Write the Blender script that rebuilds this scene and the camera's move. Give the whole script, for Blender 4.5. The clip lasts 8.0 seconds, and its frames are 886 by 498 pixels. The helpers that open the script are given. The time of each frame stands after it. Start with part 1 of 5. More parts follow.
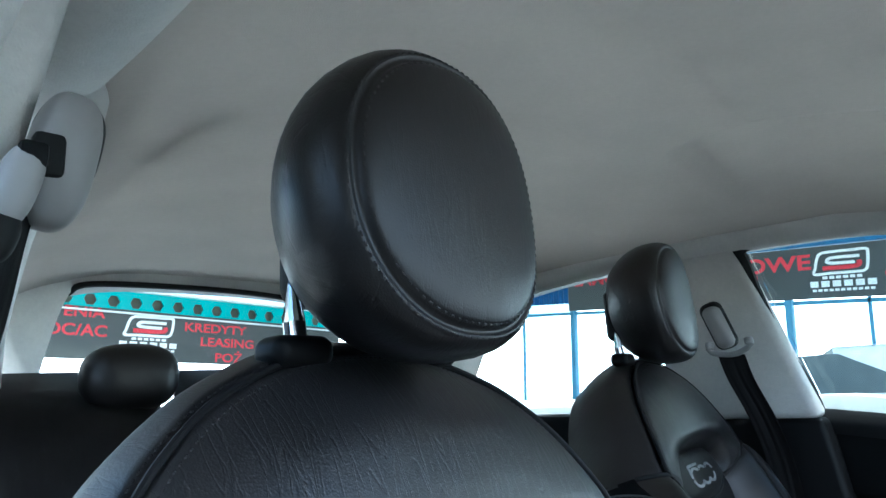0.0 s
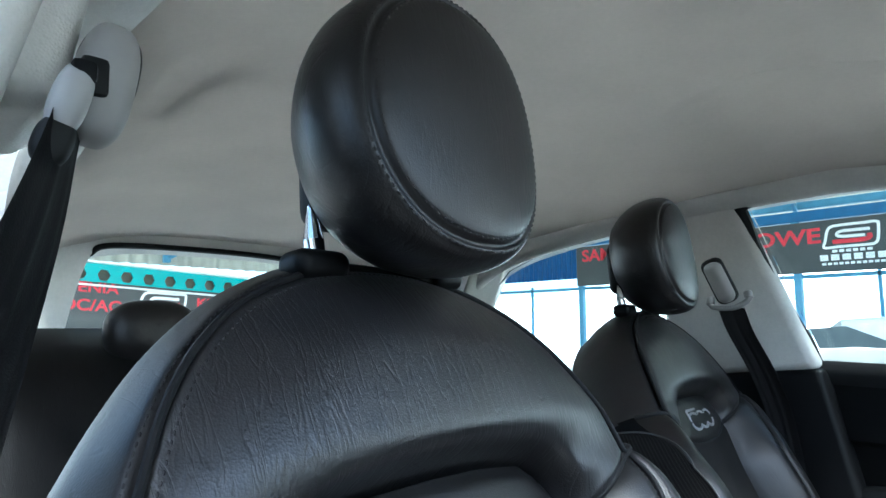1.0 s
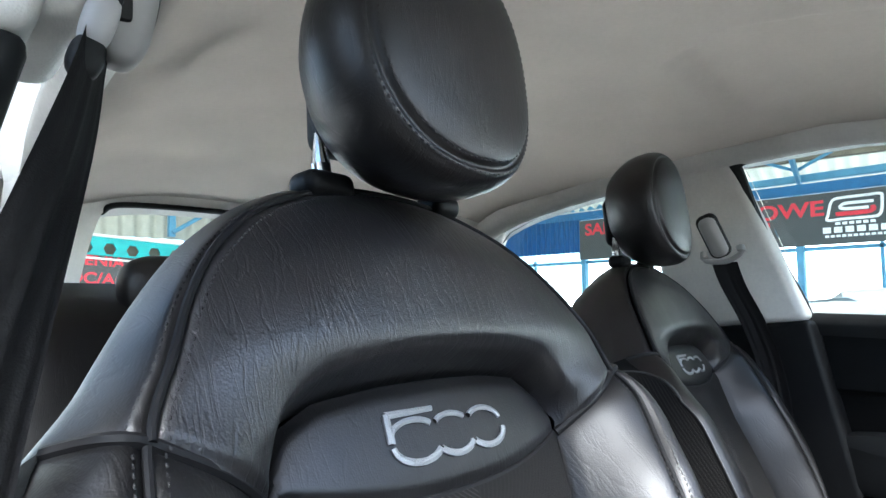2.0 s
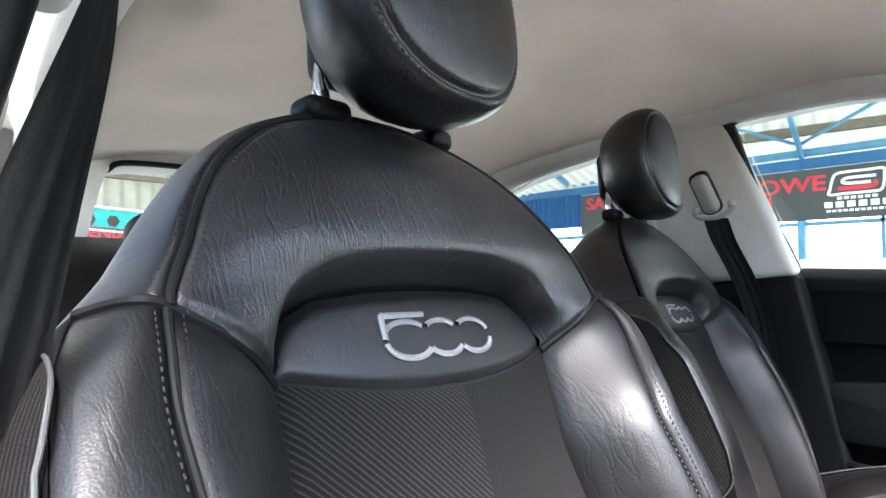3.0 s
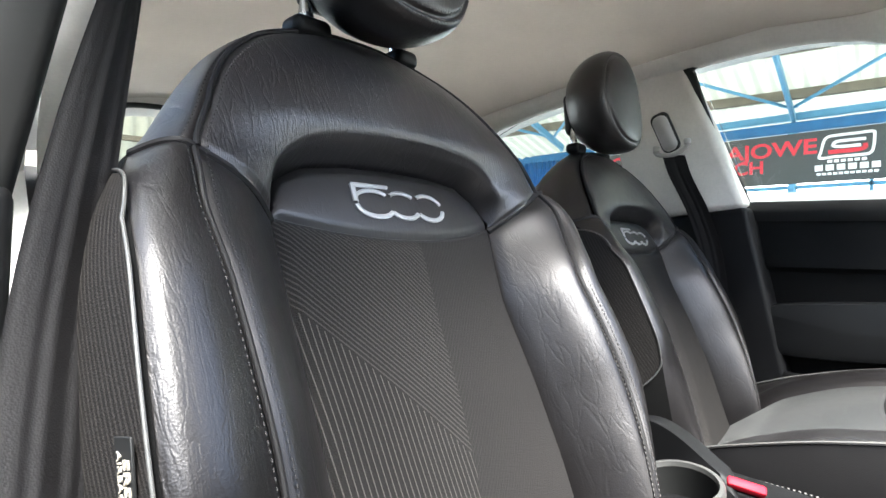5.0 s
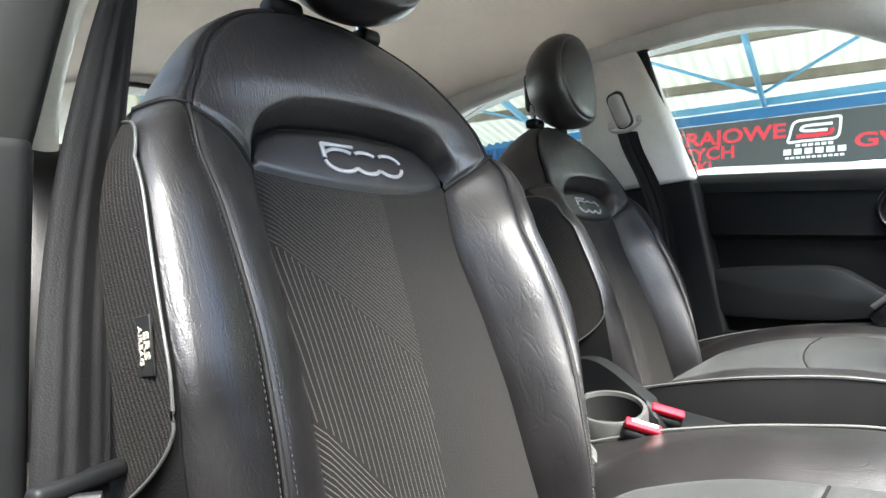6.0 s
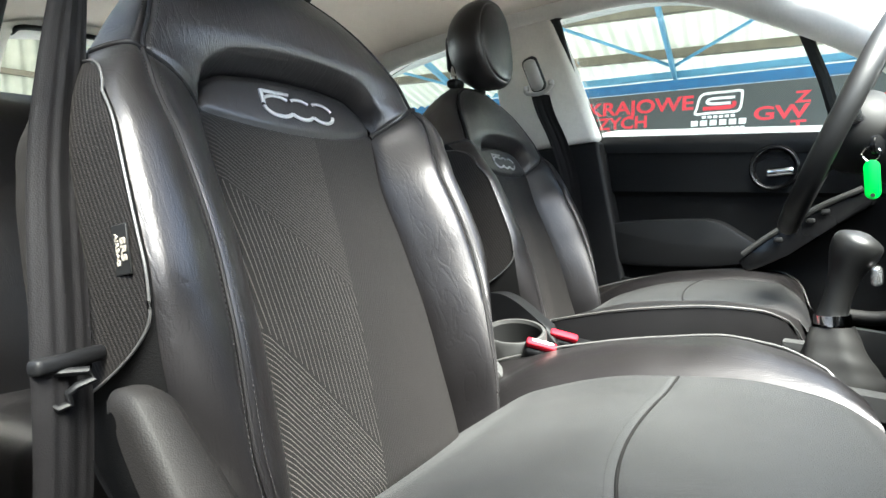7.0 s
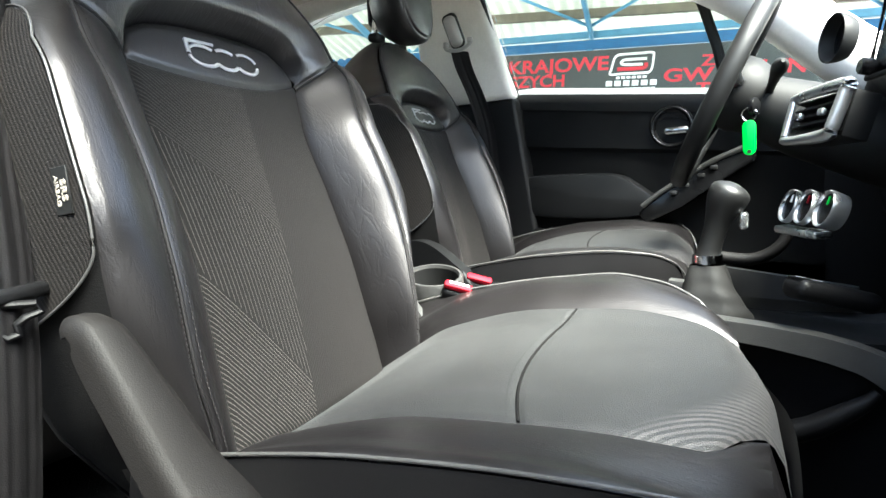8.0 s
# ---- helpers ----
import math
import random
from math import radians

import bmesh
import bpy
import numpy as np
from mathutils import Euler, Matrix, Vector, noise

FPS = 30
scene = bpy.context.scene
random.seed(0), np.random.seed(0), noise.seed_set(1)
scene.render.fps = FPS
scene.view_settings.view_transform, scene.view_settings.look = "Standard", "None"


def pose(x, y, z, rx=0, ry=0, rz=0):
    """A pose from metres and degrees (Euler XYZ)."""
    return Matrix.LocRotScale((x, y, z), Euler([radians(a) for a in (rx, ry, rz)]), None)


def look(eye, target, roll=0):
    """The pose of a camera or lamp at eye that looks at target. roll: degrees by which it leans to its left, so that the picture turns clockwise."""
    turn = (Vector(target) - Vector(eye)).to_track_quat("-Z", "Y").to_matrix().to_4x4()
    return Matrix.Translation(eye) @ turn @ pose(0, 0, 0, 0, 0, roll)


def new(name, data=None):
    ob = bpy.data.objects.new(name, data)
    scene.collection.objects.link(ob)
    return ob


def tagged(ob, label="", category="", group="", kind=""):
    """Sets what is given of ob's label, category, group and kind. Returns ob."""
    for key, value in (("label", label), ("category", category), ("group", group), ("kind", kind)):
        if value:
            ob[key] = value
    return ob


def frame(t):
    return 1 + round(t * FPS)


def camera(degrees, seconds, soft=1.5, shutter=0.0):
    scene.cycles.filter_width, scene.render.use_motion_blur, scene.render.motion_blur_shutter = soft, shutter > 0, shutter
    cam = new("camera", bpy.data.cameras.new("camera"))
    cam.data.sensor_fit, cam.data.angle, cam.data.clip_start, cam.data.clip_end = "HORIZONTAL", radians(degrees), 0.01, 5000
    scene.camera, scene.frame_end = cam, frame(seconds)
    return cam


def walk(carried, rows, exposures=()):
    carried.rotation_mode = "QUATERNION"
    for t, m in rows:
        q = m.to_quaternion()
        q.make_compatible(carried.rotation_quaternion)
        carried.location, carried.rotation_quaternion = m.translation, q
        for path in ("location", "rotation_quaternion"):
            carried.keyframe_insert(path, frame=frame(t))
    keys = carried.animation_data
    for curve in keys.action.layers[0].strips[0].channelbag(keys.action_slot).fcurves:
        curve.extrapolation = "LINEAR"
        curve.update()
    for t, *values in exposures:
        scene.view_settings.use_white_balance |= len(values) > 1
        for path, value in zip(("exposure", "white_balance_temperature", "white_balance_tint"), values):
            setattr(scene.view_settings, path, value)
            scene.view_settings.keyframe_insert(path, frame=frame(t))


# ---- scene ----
cam = camera(70.3, 8.0)
PATH = [
    (0, (-0.245, -0.267, 0.927), (1.124, 1.12, 1.373), -3.5),
    (0.5, (-0.255, -0.277, 0.907), (1.108, 1.128, 1.319), -3.5),
    (1, (-0.264, -0.285, 0.884), (1.093, 1.135, 1.264), -3.6),
    (1.5, (-0.274, -0.296, 0.862), (1.081, 1.134, 1.206), -3.7),
    (3, (-0.295, -0.328, 0.795), (1.058, 1.127, 1.028), -3.4),
    (3.5, (-0.306, -0.346, 0.773), (1.048, 1.112, 0.973), -3.4),
    (4, (-0.318, -0.368, 0.753), (1.038, 1.092, 0.925), -3.3),
    (4.5, (-0.333, -0.395, 0.731), (1.025, 1.066, 0.876), -3.3),
    (6, (-0.398, -0.512, 0.667), (1.008, 0.908, 0.746), -3.5),
    (6.5, (-0.429, -0.545, 0.646), (1.052, 0.799, 0.676), -3.5),
    (7, (-0.467, -0.573, 0.634), (1.097, 0.673, 0.589), -3.2),
    (7.5, (-0.497, -0.595, 0.624), (1.143, 0.544, 0.499), -3.0),
    (8, (-0.514, -0.606, 0.624), (1.18, 0.438, 0.43), -3.0),
]
EXPOSURE = [(0, 3.1, 5150, -7), (1.5, 3.4, 5600, -3), (3, 3.76, 6200, 5), (4.5, 3.9, 6350, 4), (6.5, 3.84, 6400, 0), (8, 3.85, 6450, -2)]
walk(cam, [(t, look(eye, target, roll)) for t, eye, target, roll in PATH], EXPOSURE)

# ---- world and light ----
world = bpy.data.worlds.new("sky")
world.use_nodes = True
scene.world = world
wn = world.node_tree.nodes
sky = wn.new("ShaderNodeTexSky")
sky.sky_type = "NISHITA"
sky.sun_disc = False
sky.sun_elevation = radians(57)
sky.sun_rotation = radians(200)
sky.air_density, sky.dust_density = 1.0, 3.0
wn["Background"].inputs["Strength"].default_value = 0.085
world.node_tree.links.new(sky.outputs[0], wn["Background"].inputs["Color"])
sun = new("sun", bpy.data.lights.new("sun", "SUN"))
sun.data.energy, sun.data.angle, sun.data.color = 4.0, radians(38), (1.0, 0.97, 0.94)
sun.matrix_world = look((-1.1, -3.05, 5.1), (0, 0, 0))


# ---- materials ----
def mat(name, color, rough=0.5, metal=0.0, spec=0.5, grain=0.0, grain_size=0.002, spread=0.15, wave=0.0, coat=0.0):
    """A principled material with colour variation at two scales and fine relief."""
    m = bpy.data.materials.new(name)
    m.use_nodes = True
    nt = m.node_tree
    n, l = nt.nodes, nt.links
    b = n["Principled BSDF"]
    b.inputs["Metallic"].default_value = metal
    b.inputs["Specular IOR Level"].default_value = spec
    b.inputs["Coat Weight"].default_value = coat
    tc = n.new("ShaderNodeTexCoord")
    big, small = n.new("ShaderNodeTexNoise"), n.new("ShaderNodeTexNoise")
    big.inputs["Scale"].default_value, small.inputs["Scale"].default_value = 9.0, 160.0
    big.inputs["Detail"].default_value = 5.0
    for s in (big, small):
        l.new(tc.outputs["Object"], s.inputs["Vector"])
    mix = n.new("ShaderNodeMath")
    mix.operation = "MULTIPLY_ADD"
    l.new(small.outputs[0], mix.inputs[0])
    mix.inputs[1].default_value = 0.35
    l.new(big.outputs[0], mix.inputs[2])
    ramp = n.new("ShaderNodeMapRange")
    ramp.inputs["From Min"].default_value, ramp.inputs["From Max"].default_value = 0.35, 1.0
    ramp.inputs["To Min"].default_value, ramp.inputs["To Max"].default_value = 1.0 - spread, 1.0 + spread
    l.new(mix.outputs[0], ramp.inputs["Value"])
    tint = n.new("ShaderNodeVectorMath")
    tint.operation = "SCALE"
    tint.inputs[0].default_value = color
    l.new(ramp.outputs[0], tint.inputs["Scale"])
    l.new(tint.outputs[0], b.inputs["Base Color"])
    rr = n.new("ShaderNodeMapRange")
    rr.inputs["From Min"].default_value, rr.inputs["From Max"].default_value = 0.3, 0.7
    rr.inputs["To Min"].default_value, rr.inputs["To Max"].default_value = max(0.02, rough - 0.07), min(1.0, rough + 0.07)
    l.new(big.outputs[0], rr.inputs["Value"])
    l.new(rr.outputs[0], b.inputs["Roughness"])
    if grain:
        v = n.new("ShaderNodeTexVoronoi")
        v.inputs["Scale"].default_value = 1.0 / grain_size
        l.new(tc.outputs["Object"], v.inputs["Vector"])
        bump = n.new("ShaderNodeBump")
        bump.inputs["Strength"].default_value, bump.inputs["Distance"].default_value = grain, grain_size * 0.5
        l.new(v.outputs["Distance"], bump.inputs["Height"])
        last = bump
        if wave:
            mp = n.new("ShaderNodeMapping")
            mp.inputs["Scale"].default_value = (125, 21, 21)
            l.new(tc.outputs["Object"], mp.inputs["Vector"])
            w = n.new("ShaderNodeTexNoise")
            w.inputs["Scale"].default_value, w.inputs["Detail"].default_value = 1.0, 2.5
            w.inputs["Distortion"].default_value = 0.8
            l.new(mp.outputs[0], w.inputs["Vector"])
            off = math_node(nt, "ABSOLUTE", math_node(nt, "SUBTRACT", w.outputs[0], 0.5))
            sharp = n.new("ShaderNodeMapRange")
            sharp.interpolation_type = "SMOOTHSTEP"
            sharp.inputs["From Min"].default_value, sharp.inputs["From Max"].default_value = 0.0, 0.055
            l.new(off, sharp.inputs["Value"])
            bump2 = n.new("ShaderNodeBump")
            bump2.inputs["Strength"].default_value, bump2.inputs["Distance"].default_value = wave, 0.0012
            l.new(sharp.outputs[0], bump2.inputs["Height"])
            l.new(bump.outputs[0], bump2.inputs["Normal"])
            last = bump2
        l.new(last.outputs[0], b.inputs["Normal"])
    return m


def math_node(nt, op, a, b=None, c=None):
    k = nt.nodes.new("ShaderNodeMath")
    k.operation = op
    for i, v in enumerate((a, b, c)):
        if v is None:
            continue
        if isinstance(v, (int, float)):
            k.inputs[i].default_value = v
        else:
            nt.links.new(v, k.inputs[i])
    return k.outputs[0]


def stripe(nt, value, pitch, width):
    """1 on thin lines of the given pitch, 0 between."""
    f = math_node(nt, "FRACT", math_node(nt, "DIVIDE", value, pitch))
    return math_node(nt, "LESS_THAN", f, width)


def woven(name, base, line, mode, rough=0.85, spec=0.12):
    """Dark woven cloth with lighter woven lines; UVs are metres across and along the panel."""
    m = mat(name, base, rough, grain=0.5, grain_size=0.0012, spread=0.12, spec=spec)
    nt = m.node_tree
    b = nt.nodes["Principled BSDF"]
    uv = nt.nodes.new("ShaderNodeUVMap")
    sep = nt.nodes.new("ShaderNodeSeparateXYZ")
    nt.links.new(uv.outputs[0], sep.inputs[0])
    u, v = sep.outputs[0], sep.outputs[1]
    if mode == "insert":
        d1 = math_node(nt, "MULTIPLY_ADD", u, 1.1, v)
        d2 = math_node(nt, "MULTIPLY_ADD", u, 1.35, v)
        dm = math_node(nt, "MULTIPLY_ADD", u, -1.1, v)
        above = math_node(nt, "GREATER_THAN", d1, -0.247)
        below = math_node(nt, "LESS_THAN", d2, -0.438)
        left = math_node(nt, "LESS_THAN", math_node(nt, "MULTIPLY_ADD", v, -0.11, u), 0.012)
        a = math_node(nt, "MULTIPLY", stripe(nt, d1, 0.0052, 0.34), 0.36)
        mid = math_node(nt, "MULTIPLY", stripe(nt, math_node(nt, "MULTIPLY_ADD", v, 0.05, u), 0.0047, 0.17), 0.75)
        low = math_node(nt, "MULTIPLY", stripe(nt, d2, 0.0060, 0.20), 1.0)
        right = math_node(nt, "MULTIPLY", stripe(nt, dm, 0.0052, 0.35), 0.07)
        keep = math_node(nt, "MULTIPLY", math_node(nt, "SUBTRACT", 1.0, above), math_node(nt, "SUBTRACT", 1.0, below))
        tot = math_node(nt, "ADD", math_node(nt, "MULTIPLY", a, above),
                        math_node(nt, "ADD", math_node(nt, "MULTIPLY", mid, keep), math_node(nt, "MULTIPLY", low, below)))
        tot = math_node(nt, "ADD", math_node(nt, "MULTIPLY", tot, left),
                        math_node(nt, "MULTIPLY", right, math_node(nt, "SUBTRACT", 1.0, left)))
    elif mode == "cushion":
        aside = math_node(nt, "MAXIMUM", math_node(nt, "SUBTRACT", 0.03, u), 0.0)
        d = math_node(nt, "MULTIPLY_ADD", math_node(nt, "POWER", aside, 2.0), -2.6, v)
        edge = math_node(nt, "MINIMUM", math_node(nt, "MAXIMUM", math_node(nt, "MULTIPLY_ADD", d, -60.0, -32.7), 0.0), 1.0)
        tot = math_node(nt, "MULTIPLY", math_node(nt, "MULTIPLY", stripe(nt, math_node(nt, "MULTIPLY_ADD", math_node(nt, "POWER", math_node(nt, "ADD", v, 0.60), 2.0), 4.5, u), 0.0085, 0.5), 0.8), edge)
    else:
        tot = math_node(nt, "MULTIPLY", stripe(nt, math_node(nt, "MULTIPLY_ADD", v, 0.25, u), 0.0042, 0.4), 0.5)
    old = b.inputs["Base Color"].links[0].from_socket
    mixc = nt.nodes.new("ShaderNodeMix")
    mixc.data_type = "RGBA"
    nt.links.new(tot, mixc.inputs["Factor"])
    nt.links.new(old, mixc.inputs["A"])
    mixc.inputs["B"].default_value = (*line, 1)
    nt.links.new(mixc.outputs["Result"], b.inputs["Base Color"])
    bump = nt.nodes.new("ShaderNodeBump")
    bump.inputs["Strength"].default_value, bump.inputs["Distance"].default_value = 0.6, 0.0008
    nt.links.new(tot, bump.inputs["Height"])
    nt.links.new(b.inputs["Normal"].links[0].from_socket, bump.inputs["Normal"])
    nt.links.new(bump.outputs[0], b.inputs["Normal"])
    return m


def clear_glass(name, tint=(0.94, 0.98, 0.97)):
    m = bpy.data.materials.new(name)
    m.use_nodes = True
    nt = m.node_tree
    nt.nodes.remove(nt.nodes["Principled BSDF"])
    tr, gl, mx, fr = (nt.nodes.new("ShaderNode" + k) for k in ("BsdfTransparent", "BsdfGlossy", "MixShader", "Fresnel"))
    tr.inputs[0].default_value = (*tint, 1)
    gl.inputs["Roughness"].default_value = 0.02
    fr.inputs["IOR"].default_value = 1.35
    nt.links.new(fr.outputs[0], mx.inputs[0])
    nt.links.new(tr.outputs[0], mx.inputs[1])
    nt.links.new(gl.outputs[0], mx.inputs[2])
    nt.links.new(mx.outputs[0], nt.nodes["Material Output"].inputs[0])
    return m


def sheet_plastic(name, color):
    """Light roofing sheet that lets part of the daylight through."""
    m = mat(name, color, 0.6, spread=0.12)
    nt = m.node_tree
    b = nt.nodes["Principled BSDF"]
    tl, mx = nt.nodes.new("ShaderNodeBsdfTranslucent"), nt.nodes.new("ShaderNodeMixShader")
    nt.links.new(b.inputs["Base Color"].links[0].from_socket, tl.inputs[0])
    mx.inputs[0].default_value = 0.10
    nt.links.new(b.outputs[0], mx.inputs[1])
    nt.links.new(tl.outputs[0], mx.inputs[2])
    nt.links.new(mx.outputs[0], nt.nodes["Material Output"].inputs[0])
    return m


LEATHER = mat("black_leather", (0.0050, 0.0044, 0.0046), 0.405, grain=0.13, grain_size=0.0013, spread=0.25, wave=0.10, spec=0.58)
CREASED = mat("creased_leather", (0.0118, 0.0108, 0.0114), 0.37, grain=0.22, grain_size=0.0013, spread=0.25, wave=0.22, spec=0.75)
INSERT = woven("woven_insert", (0.0110, 0.0100, 0.0098), (0.070, 0.063, 0.060), "insert")
SEATCLOTH = woven("woven_cushion", (0.0125, 0.0125, 0.0126), (0.060, 0.055, 0.055), "cushion", 0.55, 0.4)
for key, value in (("Specular IOR Level", 0.4), ("Sheen Weight", 0.05)):
    SEATCLOTH.node_tree.nodes["Principled BSDF"].inputs[key].default_value = value
for leather in (LEATHER, CREASED):           # the gloss is tinted slightly warm
    leather.node_tree.nodes["Principled BSDF"].inputs["Specular Tint"].default_value = (1.0, 0.96, 0.975, 1)
SIDECLOTH = woven("woven_side", (0.0065, 0.0057, 0.0055), (0.030, 0.0265, 0.025), "side")
PIPING = mat("pale_piping", (0.062, 0.060, 0.058), 0.4)
THREAD = mat("grey_thread", (0.042, 0.039, 0.039), 0.8, spec=0.2)
DARKTHREAD = mat("dark_thread", (0.020, 0.016, 0.017), 0.7)
SILVERTHREAD = mat("silver_thread", (0.40, 0.40, 0.41), 0.35, metal=0.5, grain=0.8, grain_size=0.0012)
PLASTIC = mat("black_plastic", (0.005, 0.005, 0.0055), 0.47, grain=0.12, grain_size=0.0010, spec=0.16)
GREYPLASTIC = mat("dark_grey_plastic", (0.016, 0.016, 0.0165), 0.42, grain=0.12, grain_size=0.0010)
COVERPLASTIC = mat("grained_cover_plastic", (0.0055, 0.0047, 0.0043), 0.6, grain=0.25, grain_size=0.0011, spec=0.2)
GLOSS = mat("gloss_black", (0.006, 0.006, 0.0065), 0.22, spec=0.3)
DOORSKIN = mat("door_skin", (0.0065, 0.0067, 0.0072), 0.42, grain=0.2, grain_size=0.0012, spec=0.25)
GAITER = mat("gaiter_leather", (0.014, 0.0135, 0.013), 0.6, grain=0.2, grain_size=0.0012, spec=0.25)
WHEELSKIN = mat("wheel_leather", (0.009, 0.009, 0.009), 0.48, grain=0.12, grain_size=0.0009, spec=0.35)
# shadow on the seat's side wall put into the colour; also a dark seam
SHADESEAM = mat("shade_seam_black", (0.0045, 0.0042, 0.0042), 0.85, grain=0.3, grain_size=0.0015, spec=0.12)
# duller copy of the leather: low shade on the skirts put into the material
SKIRTSHADE = mat("skirt_dulled", (0.006, 0.0056, 0.006), 0.5, grain=0.15, grain_size=0.0013, spec=0.22)
SEAM = mat("seam_leather", (0.010, 0.009, 0.0095), 0.6, spec=0.2)
STEEL = mat("belt_steel", (0.03, 0.03, 0.032), 0.38, metal=1.0)
RUBBER = mat("black_rubber", (0.009, 0.009, 0.009), 0.6, spec=0.25)
PALEPLASTIC = mat("pale_belt_plastic", (0.34, 0.325, 0.315), 0.5, spread=0.06)
RAILPLASTIC = mat("satin_grey_plastic", (0.042, 0.0415, 0.041), 0.4, grain=0.3, grain_size=0.0012)
TRIM = mat("light_grey_trim", (0.68, 0.66, 0.63), 0.55, grain=0.3, grain_size=0.0018)
LINING = mat("roof_lining", (0.54, 0.505, 0.466), 0.95, grain=0.5, grain_size=0.0012, spread=0.08)
CHROME = mat("chrome", (0.75, 0.75, 0.76), 0.12, metal=1.0)
SATIN = mat("satin_silver", (0.60, 0.61, 0.62), 0.3, metal=0.9)
WEBBING = mat("belt_webbing", (0.015, 0.014, 0.015), 0.65, grain=0.25, grain_size=0.0012, spec=0.2)
CARPET = mat("carpet", (0.006, 0.006, 0.006), 0.95, grain=0.9, grain_size=0.003, spec=0.1)
RED = mat("red_button", (0.27, 0.004, 0.014), 0.6, spec=0.15)
GREEN = mat("green_tag", (0.01, 0.50, 0.045), 0.4)
TAGINK = mat("beige_print", (0.30, 0.27, 0.23), 0.7)
WHITEINK = mat("white_print", (0.8, 0.8, 0.8), 0.5)
GLASS = clear_glass("window_glass")
BLUE = mat("blue_paint", (0.02, 0.12, 0.28), 0.5, spread=0.2)
PALEBLUE = mat("pale_blue_paint", (0.10, 0.28, 0.44), 0.5, spread=0.2)
TEAL = mat("teal_paint", (0.03, 0.36, 0.36), 0.5, spread=0.2)
BANNER = mat("dark_banner", (0.055, 0.058, 0.058), 0.55, spread=0.15)
REDINK = mat("red_print", (0.62, 0.03, 0.05), 0.5)
ROOFING = sheet_plastic("corrugated_sheet", (0.46, 0.46, 0.40))
RUST = mat("dark_purlin", (0.16, 0.14, 0.11), 0.7, spread=0.3)
CONCRETE = mat("yard_concrete", (0.20, 0.196, 0.189), 0.85, grain=0.4, grain_size=0.02, spread=0.2)
BLOCKWALL = mat("dark_block_wall", (0.045, 0.045, 0.047), 0.9, grain=0.4, grain_size=0.01, spread=0.25)
PANEL = mat("white_panel", (0.80, 0.81, 0.81), 0.5)
BODYPAINT = mat("silver_car_paint", (0.44, 0.44, 0.44), 0.25, coat=0.6)
CARGLASS = mat("tinted_car_glass", (0.12, 0.14, 0.15), 0.12)
CARPAINT = mat("white_car_paint", (0.75, 0.76, 0.77), 0.25, coat=0.6)


# ---- building tools ----
def part(name, bm, material, parent=None, label="", smooth=40):
    """Links a bmesh as one mesh object, under a thing or a part."""
    me = bpy.data.meshes.new(name)
    bmesh.ops.recalc_face_normals(bm, faces=bm.faces)
    bm.to_mesh(me)
    bm.free()
    me.materials.append(material)
    if smooth:
        me.shade_smooth()
        me.set_sharp_from_angle(angle=radians(smooth))
    ob = new(name, me)
    if parent:
        ob.parent = parent
    if label:
        tagged(ob, label)
    return ob


def thing(name, m, label, category, group="", kind=""):
    ob = new(name)
    ob.empty_display_size = 0.05
    ob.matrix_world = m
    return tagged(ob, label, category, group, kind)


def grid(rows, uvs=None, closed=False, bm=None):
    """Quads over rows of points."""
    bm = bm or bmesh.new()
    vs = [[bm.verts.new(p) for p in r] for r in rows]
    lay = bm.loops.layers.uv.verify() if uvs else None
    for i in range(len(rows) - 1):
        k = len(rows[i])
        for j in range(k if closed else k - 1):
            j2 = (j + 1) % k
            f = bm.faces.new((vs[i][j], vs[i][j2], vs[i + 1][j2], vs[i + 1][j]))
            if lay:
                for lp, (a, b) in zip(f.loops, ((i, j), (i, j2), (i + 1, j2), (i + 1, j))):
                    lp[lay].uv = uvs[a][b]
    return bm


def box(size, at=(0, 0, 0), bevel=0.0, segments=2, bm=None, m=None):
    """A bevelled block, centred at at."""
    tmp = bmesh.new()
    bmesh.ops.create_cube(tmp, size=1.0)
    bmesh.ops.scale(tmp, vec=size, verts=tmp.verts)
    if bevel:
        bmesh.ops.bevel(tmp, geom=tmp.edges[:], offset=bevel, segments=segments, profile=0.5, affect="EDGES")
    bmesh.ops.translate(tmp, vec=at, verts=tmp.verts)
    if m is not None:
        bmesh.ops.transform(tmp, matrix=m, verts=tmp.verts)
    return merge(bm, tmp)


def merge(bm, tmp):
    if bm is None:
        return tmp
    me = bpy.data.meshes.new("tmp")
    tmp.to_mesh(me)
    tmp.free()
    bm.from_mesh(me)
    bpy.data.meshes.remove(me)
    return bm


def tube(points, r, sides=10, bm=None, flat=1.0, closed=False):
    """A tube along a line of points; r may be a list."""
    bm = bm or bmesh.new()
    pts = [Vector(p) for p in points]
    rings = []
    up = Vector((0, 0, 1))
    for i, p in enumerate(pts):
        if closed:
            d = (pts[(i + 1) % len(pts)] - pts[i - 1]).normalized()
        else:
            d = (pts[min(i + 1, len(pts) - 1)] - pts[max(i - 1, 0)]).normalized()
        side = d.cross(up)
        if side.length < 0.05:
            side = d.cross(Vector((0, 1, 0)))
        side.normalize()
        o = side.cross(d)
        rad = r[i] if isinstance(r, (list, tuple)) else r
        rings.append([bm.verts.new(p + rad * (side * math.cos(a) + o * math.sin(a) * flat))
                      for a in (2 * math.pi * k / sides for k in range(sides))])
    for i in range(len(rings) if closed else len(rings) - 1):
        a, b = rings[i], rings[(i + 1) % len(rings)]
        for k in range(sides):
            bm.faces.new((a[k], a[(k + 1) % sides], b[(k + 1) % sides], b[k]))
    if not closed:
        bm.faces.new(rings[0])
        bm.faces.new(rings[-1][::-1])
    return bm


